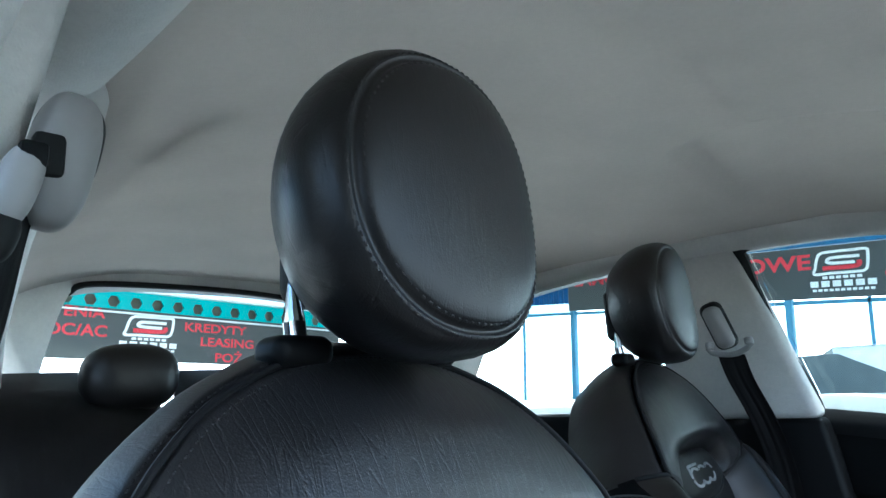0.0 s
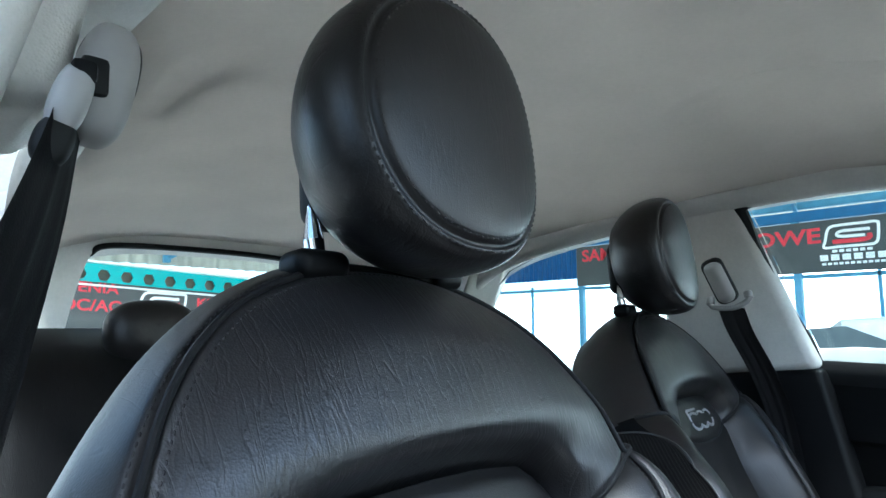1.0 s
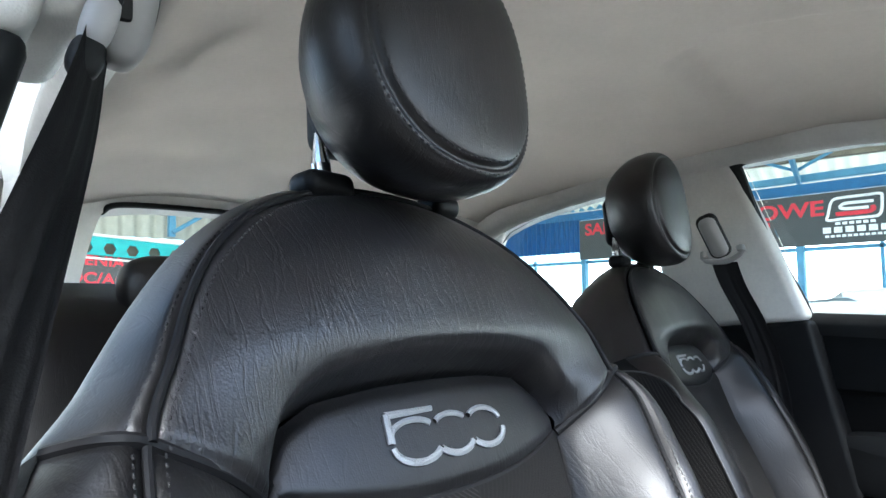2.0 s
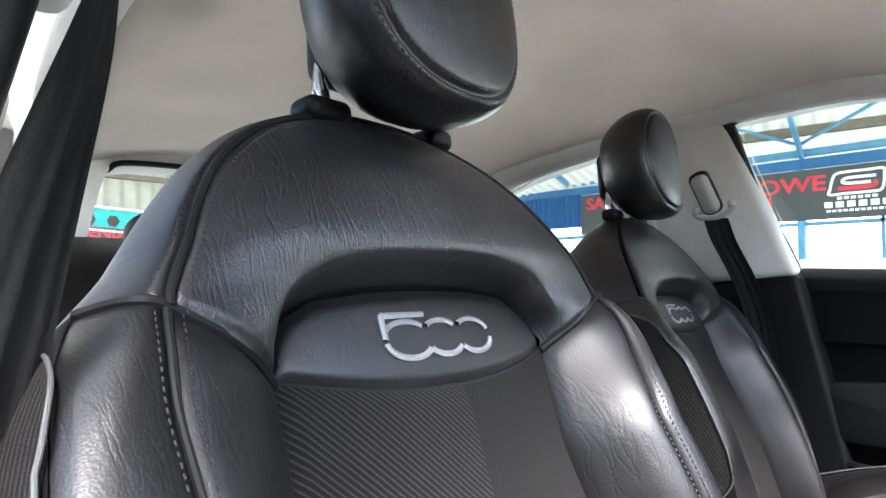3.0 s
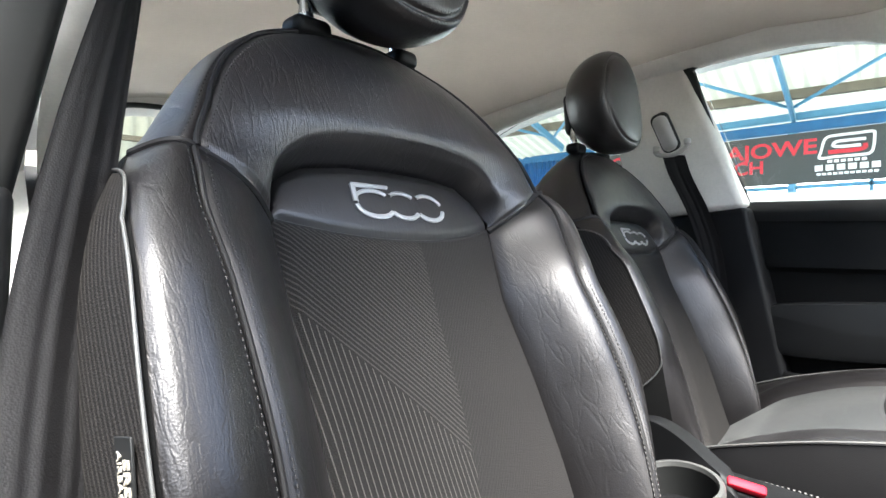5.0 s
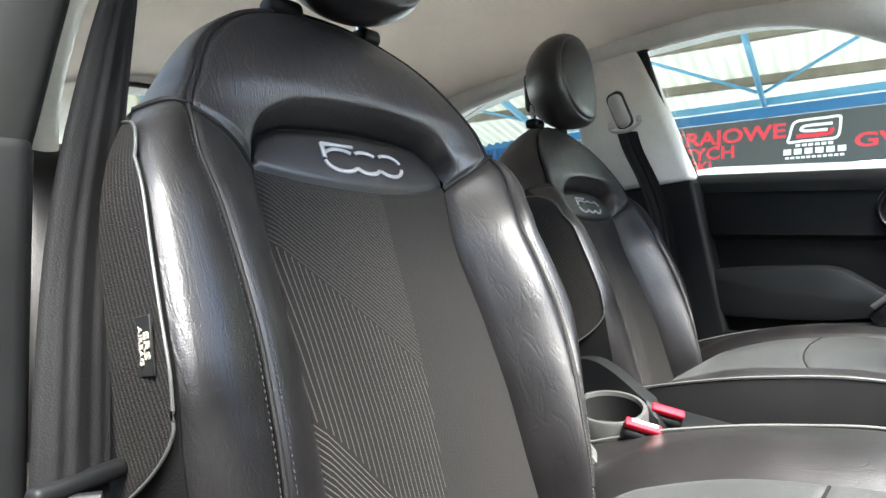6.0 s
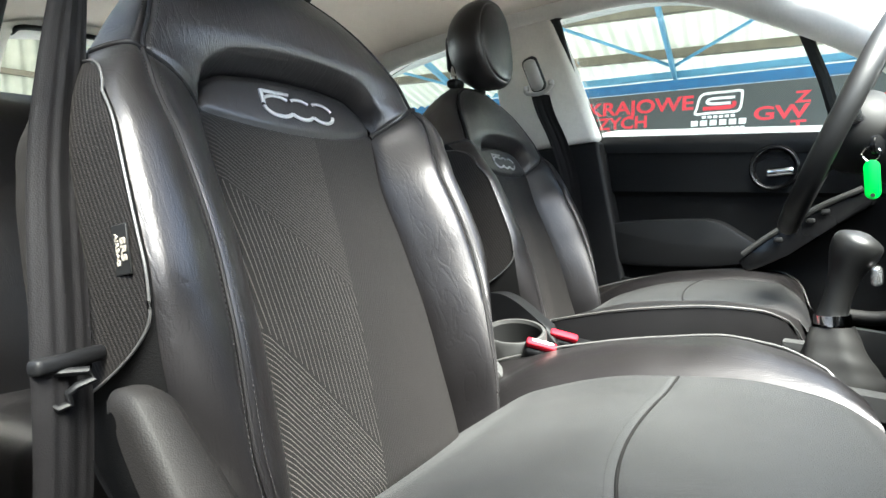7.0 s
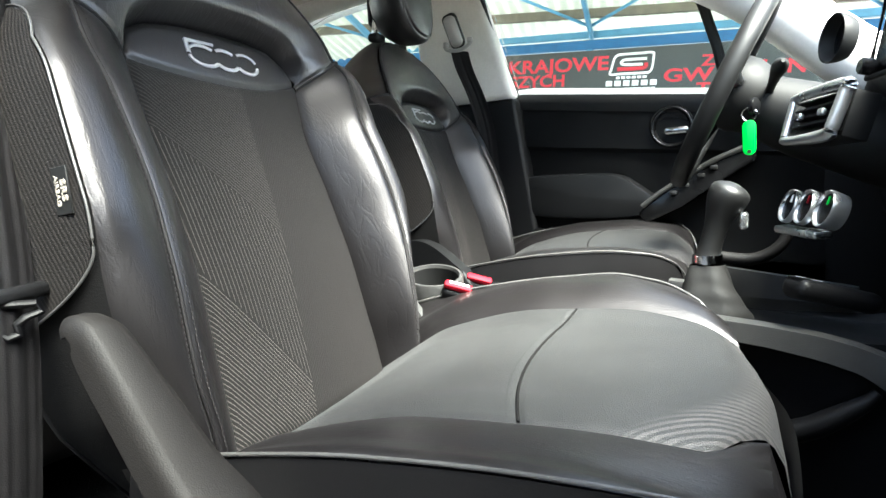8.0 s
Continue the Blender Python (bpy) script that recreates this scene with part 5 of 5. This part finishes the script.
# centre vents: a silver frame with slats
vent = new("centre_vent")
vent.parent = dash
vent.matrix_local = Matrix.Translation(hpt(0.41, -0.588, 0.690)) @ Matrix.Rotation(radians(24), 4, "Z") @ Matrix.Rotation(radians(18), 4, "X") @ Matrix.Scale(0.62, 4)
fr = smooth_line([(-0.115, 0, 0.035), (-0.11, 0, 0.047), (0.0, 0, 0.050), (0.11, 0, 0.047), (0.115, 0, 0.035), (0.105, 0, -0.035), (0.095, 0, -0.047), (0.0, 0, -0.050), (-0.095, 0, -0.047), (-0.105, 0, -0.035), (-0.115, 0, 0.035)], 60)[:-1]
part("frame", tube(fr, [0.0095 + 0.0035 * ease(0.5 - p.x / 0.23) for p in fr], 12, closed=True), SATIN, vent, "satin silver vent frame")
for k in range(5):
    part("slat", box((0.20, 0.022, 0.004), (0, -0.012, -0.034 + 0.017 * k), 0.0015, 1), PLASTIC, vent)
part("well", box((0.21, 0.05, 0.09), (0, -0.045, 0), 0.005, 2), RUBBER, vent)
for x in (-0.05, 0.05):
    part("adjuster", box((0.022, 0.012, 0.014), (x, 0.004, 0), 0.004, 2), SATIN, vent, "silver vent adjuster")
# heater controls: three silver rings
for k, (x, y) in enumerate(((0.408, -0.567), (0.366, -0.586), (0.318, -0.607))):
    ctl = new("heater_control")
    ctl.parent = dash
    ctl.matrix_local = Matrix.Translation(hpt(x, y, 0.576)) @ Matrix.Rotation(radians(24), 4, "Z") @ Matrix.Rotation(radians(20), 4, "X")
    rows = []
    for r, d in ((0.0205, -0.012), (0.0218, 0.0), (0.0222, 0.005), (0.0212, 0.008), (0.0196, 0.007), (0.0186, 0.003), (0.001, 0.003)):
        rows.append([(r * math.cos(a), d, r * math.sin(a)) for a in np.linspace(0, 2 * math.pi, 37)[:-1]])
    part("barrel", grid(rows[:2], closed=True), SATIN if k == 2 else RUBBER, ctl, "knurled barrel of the control")
    part("ring", grid(rows[1:6], closed=True), SATIN, ctl, "silver ring")
    part("face", disc((0, 0.003, 0), (0, 1, 0), 0.0187, 0.002, 28), GLOSS, ctl, "black dial face with coloured marks")
    part("pointer", box((0.003, 0.002, 0.010), (0, 0.0045, 0.010), 0.0005, 1), (RED, WHITEINK, GREEN)[(1, 0, 2)[k]], ctl)
bm = box((0.12, 0.022, 0.010), (0, 0, 0), 0.004, 3, m=Matrix.Translation(hpt(0.385, -0.577, 0.546)) @ Matrix.Rotation(radians(24), 4, "Z"))
part("control_base", bm, SATIN, dash, "satin silver plate under the controls")
# instrument pod and radio
pod = new("instrument_pod")
pod.parent = dash
pod.matrix_local = Matrix.Translation(hpt(0.63, -0.611, 0.817)) @ Matrix.Rotation(radians(24), 4, "Z") @ Matrix.Rotation(radians(8), 4, "X")
rows = []
for r, d in ((0.030, -0.020), (0.034, -0.012), (0.037, 0.0), (0.0365, 0.004), (0.0345, 0.003), (0.033, -0.006), (0.031, -0.018), (0.001, -0.020)):
    rows.append([(r * math.cos(a) * 1.12, d, r * math.sin(a)) for a in np.linspace(0, 2 * math.pi, 41)[:-1]])
part("hood", grid(rows, closed=True), RUBBER, pod, "black instrument hood")
part("dial", disc((0, -0.017, 0), (0, 1, 0), 0.031, 0.003, 28), GLOSS, pod, "dark glossy instrument dial")
radio = new("radio")
radio.parent = dash
radio.matrix_local = Matrix.Translation(hpt(0.345, -0.700, 0.782)) @ Matrix.Rotation(radians(20), 4, "Z") @ Matrix.Rotation(radians(12), 4, "X")
part("screen", box((0.19, 0.02, 0.105), (0, 0, 0), 0.006, 3), GLOSS, radio, "glossy black radio screen")
part("bezel", tube([(0.098 * x, 0.011, 0.056 * z) for x, z in ((-1, 1), (1, 1), (1, -1), (-1, -1))], 0.004, 8, closed=True), PLASTIC, radio, "black bezel")
for x in (-0.085, 0.085):
    part("dial_knob", disc((x, 0.02, -0.045), (0, 1, 0), 0.010, 0.016, 20, bevel=0.002), GLOSS, radio, "gloss black knob")
# slim module with two lit buttons
mod = new("switch_module")
mod.parent = dash
mod.matrix_local = Matrix.Translation(hpt(0.30, -0.610, 0.482)) @ Matrix.Rotation(radians(-52), 4, "Z") @ Matrix.Rotation(radians(15), 4, "Y")
part("case", box((0.105, 0.040, 0.024), (0, 0, 0), 0.011, 4), PLASTIC, mod, "slim gloss black module")
for x in (-0.042, -0.022):
    b = part("button", box((0.017, 0.022, 0.004), (x, 0, 0.0105), 0.0015, 2), PLASTIC, mod, "black button with white print")
    part("print", box((0.008, 0.003, 0.0006), (x, 0.003, 0.0127)), WHITEINK, b)
    part("print", box((0.005, 0.003, 0.0006), (x, -0.004, 0.0127)), WHITEINK, b)
# lower trim sweep behind the gear lever
pts = smooth_line([hpt(0.548, -0.452, 0.493), hpt(0.553, -0.505, 0.489), hpt(0.557, -0.54, 0.506), hpt(0.561, -0.557, 0.536), hpt(0.562, -0.562, 0.575)], 30)
part("lower_trim", tube(pts, [0.011 - 0.004 * k / 29 for k in range(30)], 10), COVERPLASTIC, dash, "dark grey trim sweep beside the console")

# ---- outer body of the car ----
def body_panel(name, outline, x0, x1, label, bevel=0.03):
    ob = part(name, extrude_outline(outline, 0, x0, x1, bevel, 3), BODYPAINT)
    return tagged(ob, label, "car body", kind="structure")


WHEEL_Y = (-1.62, 0.98)
lower = [(-2.15, 0.10), (-2.12, 0.45), (-1.95, 0.52)]
arches = []
for cy in WHEEL_Y:
    arches += [(cy + 0.34 * math.cos(a), 0.02 + 0.34 * math.sin(a)) for a in np.linspace(math.pi, 0, 9)]
under = [(-2.05, -0.06)] + arches[:9] + arches[9:] + [(1.55, -0.06)]
body_panel("body_side_driver", [(-2.15, 0.30), (-2.0, 0.60), (-1.35, 0.735), (-0.60, 0.797), (0.08, 0.880), (1.25, 0.90), (1.62, 0.84), (1.66, 0.30)] + under[::-1], 1.115, 1.20, "painted driver's side of the car body")
body_panel("body_fender_passenger", [(-2.15, 0.30), (-2.0, 0.60), (-1.35, 0.72), (-0.98, 0.74), (-0.98, -0.06)] + [p for p in under if p[0] < -1.0][::-1], -0.50, -0.43, "painted front fender of the passenger side")
body_panel("body_quarter_passenger", [(0.14, 0.80), (1.25, 0.86), (1.62, 0.80), (1.66, 0.30)] + [p for p in under if p[0] > 0.4][::-1] + [(0.14, -0.06)], -0.52, -0.45, "painted closed rear door and quarter")
bm = grid([[(x, y, z + 0.03 * (1 - ((x - CX) / 0.85) ** 2)) for x in np.linspace(-0.47, 1.17, 15)] for y, z in ((-2.16, 0.28), (-2.14, 0.45), (-2.05, 0.58), (-1.8, 0.68), (-1.36, 0.74))])
bmesh.ops.solidify(bm, geom=bm.faces[:], thickness=0.03)
tagged(part("bonnet", bm, BODYPAINT), "painted car bonnet ahead of the windscreen", "bonnet", kind="structure")
bm = extrude_outline([(1.22, 0.10), (1.22, 0.84), (1.30, 0.86), (1.60, 0.80), (1.66, 0.30), (1.60, 0.05)], 0, -0.46, 1.16, 0.03, 3)
tagged(part("tail", bm, BODYPAINT), "painted tail and bumper of the car", "car body", kind="structure")
for y in WHEEL_Y:
    for x in (-0.39, 1.10):
        wh = part("road_wheel", disc((x, y, 0.02), (1, 0, 0), 0.31, 0.19, 32, bevel=0.03), RUBBER)
        tagged(wh, "black tyre with silver rim under the car", "wheel", "road wheels")
        part("rim", disc((x + (0.098 if x > 0 else -0.098), y, 0.02), (1, 0, 0), 0.20, 0.02, 24, bevel=0.006), SATIN, wh, "silver rim")

# ---- outside: the hall ----
GZ = -0.30
bm = grid([[(-300, -300, GZ), (300, -300, GZ)], [(-300, 300, GZ), (300, 300, GZ)]])
tagged(part("ground", bm, CONCRETE, smooth=0), "grey concrete yard under and round the car", "ground", kind="structure")

# emissive sheet: the blown-out white outside is put in as its own glow
glow = bpy.data.materials.new("glowing_distance")
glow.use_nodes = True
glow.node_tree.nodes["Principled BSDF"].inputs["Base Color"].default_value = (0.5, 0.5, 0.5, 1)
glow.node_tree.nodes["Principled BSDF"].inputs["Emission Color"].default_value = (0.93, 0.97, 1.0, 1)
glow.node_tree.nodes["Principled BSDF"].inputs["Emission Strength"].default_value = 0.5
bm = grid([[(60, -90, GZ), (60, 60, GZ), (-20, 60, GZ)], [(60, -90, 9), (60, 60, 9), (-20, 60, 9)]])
tagged(part("backdrop", bm, glow, smooth=0), "glowing backdrop sheet standing in for the bright distance beyond the hall", "backdrop", kind="structure")

# wall added out of view, only to keep low light off the seat
bm = box((0.25, 30, 1.65), (-1.75, 0, GZ + 0.825), 0.01, 1)
tagged(part("wall_light_block", bm, BLOCKWALL), "added dark wall beside the car that blocks low light", "wall", kind="structure")

SIDE = Matrix.Translation((8.7, 0, 1.95)) @ Matrix.Rotation(radians(5.2), 4, "X")     # y along the wall, z up it
REAR = Matrix.Translation((0, 8, 2.05)) @ Matrix.Rotation(radians(2.8), 4, "Y")       # x along the wall


def put(ob, m):
    ob.matrix_world = m
    return ob


def sign_mark(parent, m, w, h):
    """A plain framed mark: pale open frame with a red bar, and pale bars where a name stands."""
    def stroke(pts, width, material, n=40):
        line = smooth_line([(x, y, 0) for x, y in pts], n)
        bm = tube([(p.x * w, p.y * h, 0.004) for p in line], width / 2, 6, flat=0.3)
        bmesh.ops.transform(bm, matrix=m, verts=bm.verts)
        part("mark_stroke", bm, material, parent)
    stroke([(0.30, 0.5), (-0.20, 0.49), (-0.36, 0.44), (-0.43, 0.25), (-0.48, -0.2), (-0.50, -0.48), (-0.2, -0.47), (0.30, -0.47), (0.42, -0.42), (0.47, -0.2), (0.49, 0.3), (0.46, 0.5), (0.20, 0.5)], 0.034, WHITEINK, 70)
    stroke([(0.34, 0.22), (-0.10, 0.22), (-0.22, 0.17), (-0.25, 0.04), (-0.12, -0.03), (0.25, -0.04)], 0.038, WHITEINK)
    stroke([(0.32, 0.02), (0.33, -0.14), (0.20, -0.23), (-0.34, -0.24)], 0.052, REDINK)
    # the names below stand as plain blocks
    for dy, hh, ww, k in ((-0.66, 0.13, 0.75, 6), (-0.94, 0.27, 1.25, 6), (-1.22, 0.11, 1.15, 11)):
        for b in range(k):
            part("name_bar", box((w * ww / k * 0.74, h * hh, 0.003), ((b + 0.5 - k / 2) * w * ww / k, dy * h, 0.004), 0.0008, 1, m=m), WHITEINK, parent, "white block")


ban = thing("wall_banner", SIDE, "long dark banner with red and white lettering", "banner", "banners")
part("sheet", box((0.02, 7.3, 0.66), (0.0, 2.2, 0.0), 0.004, 1), BANNER, ban)
LT = Matrix.Translation((-0.014, 0, 0)) @ Matrix.Rotation(radians(90), 4, "X") @ Matrix.Rotation(radians(-90), 4, "Y")


def word(body, y, z, size, stretch=1.1):
    lettering(body, size, Matrix.Translation((0, y, z)) @ LT, REDINK, ban, stretch, 0.025)


word("SAMOCHODY", 4.75, 0.16, 0.27, 1.15)
word("KRAJOWE", 2.92, 0.13, 0.27, 1.3)
word("SZYCH", 3.22, -0.09, 0.24, 1.2)
word("SKI", 3.25, -0.27, 0.2, 1.2)
word("GW", 1.03, -0.08, 0.24, 1.5)
word("T", 0.82, -0.27, 0.22, 1.3)
word("Z", 0.78, 0.10, 0.2, 1.3)
word("LEN", -0.12, -0.02, 0.24, 1.2)
sign_mark(ban, Matrix.Translation((0, 1.79, 0.11)) @ LT, 0.60, 0.28)

ban2 = thing("rear_banner", REAR, "dark banner with red lettering on the rear wall", "banner", "banners")
part("sheet", box((5.2, 0.02, 0.62), (2.9, 0, -0.08), 0.004, 1), BANNER, ban2)
RT = Matrix.Translation((0, -0.014, 0)) @ Matrix.Rotation(radians(90), 4, "X")


def word2(body, x, z, size, stretch=1.1):
    lettering(body, size, Matrix.Translation((x, 0, z)) @ RT, REDINK, ban2, stretch, 0.02)


word2("ENIA", 1.88, 0.155, 0.17, 1.2)
word2("OC/AC", 1.82, -0.06, 0.19, 1.1)
word2("KREDYTY", 3.5, 0.07, 0.16, 1.25)
word2("LEASING", 3.68, -0.11, 0.16, 1.25)
word2("PO\u017b", 3.7, -0.31, 0.16, 1.25)
sign_mark(ban2, Matrix.Translation((2.64, 0, 0.04)) @ RT, 0.58, 0.24)

rows = []
for z in (2.55, 4.4):
    rows.append([(x, 8.55 + 0.03 * math.sin(x * 2 * math.pi / 0.2), z) for x in np.linspace(-3, 7.5, 420)])
gable = part("wall_gable", grid(rows), ROOFING, smooth=0)
gable.data.shade_smooth()
tagged(gable, "cream corrugated translucent gable sheets of the hall", "wall", kind="structure")
gsteel = thing("gable_frame", pose(2.0, 8.4, 2.6), "pale blue rails and braces before the gable", "steel frame")
for z in (0.35, 0.95):
    part("rail", box((10, 0.06, 0.07), (0, 0, z), 0.005, 1), RUST, gsteel, "dark purlin")
for x in (-4, -1.6, 0.8, 3.2):
    part("post", box((0.09, 0.08, 1.9), (x, -0.06, 0.9), 0.006, 1), PALEBLUE, gsteel, "pale blue post")
    part("brace", tube([(x, -0.1, 0.0), (x + 2.4, -0.1, 1.6)], 0.03, 8), PALEBLUE, gsteel, "pale blue brace")

# teal perforated beam over the rear banner
beam = thing("teal_beam", REAR, "teal steel beam with a row of hexagonal holes", "steel beam")
bm = bmesh.new()
x0, pitch = 0.62, 0.262
for k in range(22):
    cx = x0 + k * pitch
    hexa = [(cx + 0.075 * math.cos(radians(a)), 0.0, 0.322 + 0.078 * math.sin(radians(a))) for a in range(0, 360, 60)]
    sq = [(cx + pitch / 2, 0, 0.322), (cx + pitch / 2, 0, 0.46), (cx - pitch / 2, 0, 0.46), (cx - pitch / 2, 0, 0.322), (cx - pitch / 2, 0, 0.19), (cx + pitch / 2, 0, 0.19)]
    h = [bm.verts.new(p) for p in hexa]
    s = [bm.verts.new(p) for p in sq]
    for a, b in ((0, 1), (1, 2), (2, 3), (3, 4), (4, 5), (5, 0)):
        bm.faces.new((h[a], s[a], s[b], h[b]))
bmesh.ops.remove_doubles(bm, verts=bm.verts, dist=0.002)
bmesh.ops.solidify(bm, geom=bm.faces[:], thickness=0.03)
part("web", bm, TEAL, beam, smooth=0)
# no real plate: dark sheet added for the dim interior behind the holes
part("dim_backing", box((5.7, 0.02, 0.26), (3.4, 0.16, 0.322), 0.003, 1), RUST, beam, "added dark sheet in place of the dim hall behind the holes")
part("flange", box((5.8, 0.12, 0.025), (3.4, 0, 0.47), 0.004, 1), PANEL, beam, "pale upper flange")
part("flange", box((5.8, 0.12, 0.02), (3.4, 0, 0.185), 0.004, 1), PANEL, beam, "pale lower flange")

# steel of the side wall: beams, posts, braces
frame_ = thing("side_wall_frame", SIDE, "blue painted steel beams and posts of the side wall", "steel frame")
part("beam", box((0.14, 18, 0.14), (0.10, 0, 0.42), 0.01, 1), BLUE, frame_, "blue eaves beam")
part("beam", box((0.10, 18, 0.10), (0.16, 0, 0.58), 0.01, 1), PALEBLUE, frame_, "pale blue upper rail")
for y in (-3.4, -1.6, 0.2, 2.44, 5.80, 9.2):
    part("post", box((0.10, 0.09, 2.7), (0.06, y, -1.0), 0.008, 1), PALEBLUE, frame_, "pale blue post")
for y in (1.55, 4.2, 6.9):
    part("mullion", box((0.05, 0.04, 2.0), (0.10, y, -1.3), 0.004, 1), PALEBLUE, frame_, "pale blue glazing bar")
part("mullion", box((0.05, 13, 0.05), (0.10, 2.0, -0.37), 0.004, 1), PALEBLUE, frame_, "pale blue glazing bar")

# blue corrugated end shed beside the banner
shed = thing("blue_cladding", SIDE, "blue corrugated cladding at the end of the side wall", "cladding")
rows = []
for z in (-0.20, 0.36):
    rows.append([(0.02 + 0.02 * math.sin(y * 60), y, z) for y in np.linspace(5.85, 9.0, 240)])
bm = grid(rows)
bmesh.ops.solidify(bm, geom=bm.faces[:], thickness=0.01)
part("sheet", bm, BLUE, shed)

# roof: corrugated translucent sheets over purlins and rafters
def roof_z(x):
    return 2.75 + (8.9 - x) * 0.20 if x > 0 else 2.75 + 8.9 * 0.20 - 0.20 * (-x)


ROOF = Matrix.Translation((8.9, 2.5, 2.06)) @ Matrix.Rotation(radians(12.5), 4, "Z") @ Matrix.Translation((-8.9, -2.5, 0)) @ Matrix.Rotation(radians(4.0), 4, "X") @ Matrix.Translation((0, 0, -2.06))
rows = []
for x in (3.6, 5.6, 7.6, 9.8):
    rows.append([(x, y, roof_z(x) + 0.03 * math.sin(y * 2 * math.pi / 0.18)) for y in np.linspace(-12, 10, 980)])
bm = grid(rows)
roof = part("roof_sheets", bm, ROOFING, smooth=0)
roof.data.shade_smooth()
put(roof, ROOF)
tagged(roof, "cream corrugated translucent roof sheets of the hall", "roof", kind="structure")
rows = []
for x in (-1.5, 1.5, 4.4):
    rows.append([(x, y, 3.64 + 0.03 * math.sin(y * 2 * math.pi / 0.18)) for y in np.linspace(4.0, 10.5, 290)])
roof2 = part("roof_sheets_rear", grid(rows), ROOFING, smooth=0)
roof2.data.shade_smooth()
tagged(roof2, "cream corrugated translucent roof sheets behind the car", "roof", kind="structure")
steel = thing("roof_frame", ROOF, "blue rafters, braces and dark purlins under the hall roof", "roof frame")
for k, x in enumerate((8.3, 7.1, 5.9, 4.7)):
    part("purlin", box((0.09, 22, 0.12), (x, -1, roof_z(x) - 0.11), 0.004, 1), RUST, steel, "dark purlin")
for y in (-8.0, -4.6, -1.2, 2.44, 5.8, 9.2):
    L = 4.6
    m = Matrix.Translation((6.6, y, roof_z(6.6) - 0.24)) @ Matrix.Rotation(math.atan(0.20), 4, "Y")
    part("rafter", box((L, 0.055, 0.10), (0, 0, 0), 0.008, 1, m=m), PALEBLUE, steel, "pale blue rafter")
for y0, y1 in ((2.44, 5.8), (-1.2, 2.44), (5.8, 9.2), (-4.6, -1.2)):
    for a, b in (((8.5, y0), (4.5, y1)), ((4.5, y0), (8.5, y1))):
        part("brace", tube([(a[0], a[1], roof_z(a[0]) - 0.2), (b[0], b[1], roof_z(b[0]) - 0.2)], 0.022, 8), PALEBLUE, steel, "pale blue diagonal brace")

# a parked white car seen low through the driver's window
pcar = thing("parked_car", pose(7.9, 0.75, GZ, 0, 0, 90), "white parked hatchback outside the driver's window", "car")
out = [(-2.0, 0.25), (-2.05, 0.7), (-1.9, 0.85), (-1.1, 0.95), (-0.5, 1.42), (0.9, 1.45), (1.6, 1.0), (2.0, 0.9), (2.05, 0.3)]
part("body", extrude_outline(out, 1, -0.8, 0.8, 0.06, 3), CARPAINT, pcar)
for a, b in (((-0.95, 0.98), (-0.45, 1.36)), ((0.1, 0.98), (0.85, 1.38))):
    o = [(a[0], a[1]), (b[0], b[1]), (b[0] + 0.42, b[1]), (b[0] + 0.42, a[1])]
    part("side_window", extrude_outline(o, 1, 0.79, 0.815), CARGLASS, pcar, "dark side window", smooth=0)
for x in (-1.3, 1.3):
    w = part("wheel", disc((x, 0.78, 0.31), (0, 1, 0), 0.31, 0.2, 28, bevel=0.03), RUBBER, pcar)
    part("rim", disc((x, 0.88, 0.31), (0, 1, 0), 0.2, 0.02, 20), SATIN, w)
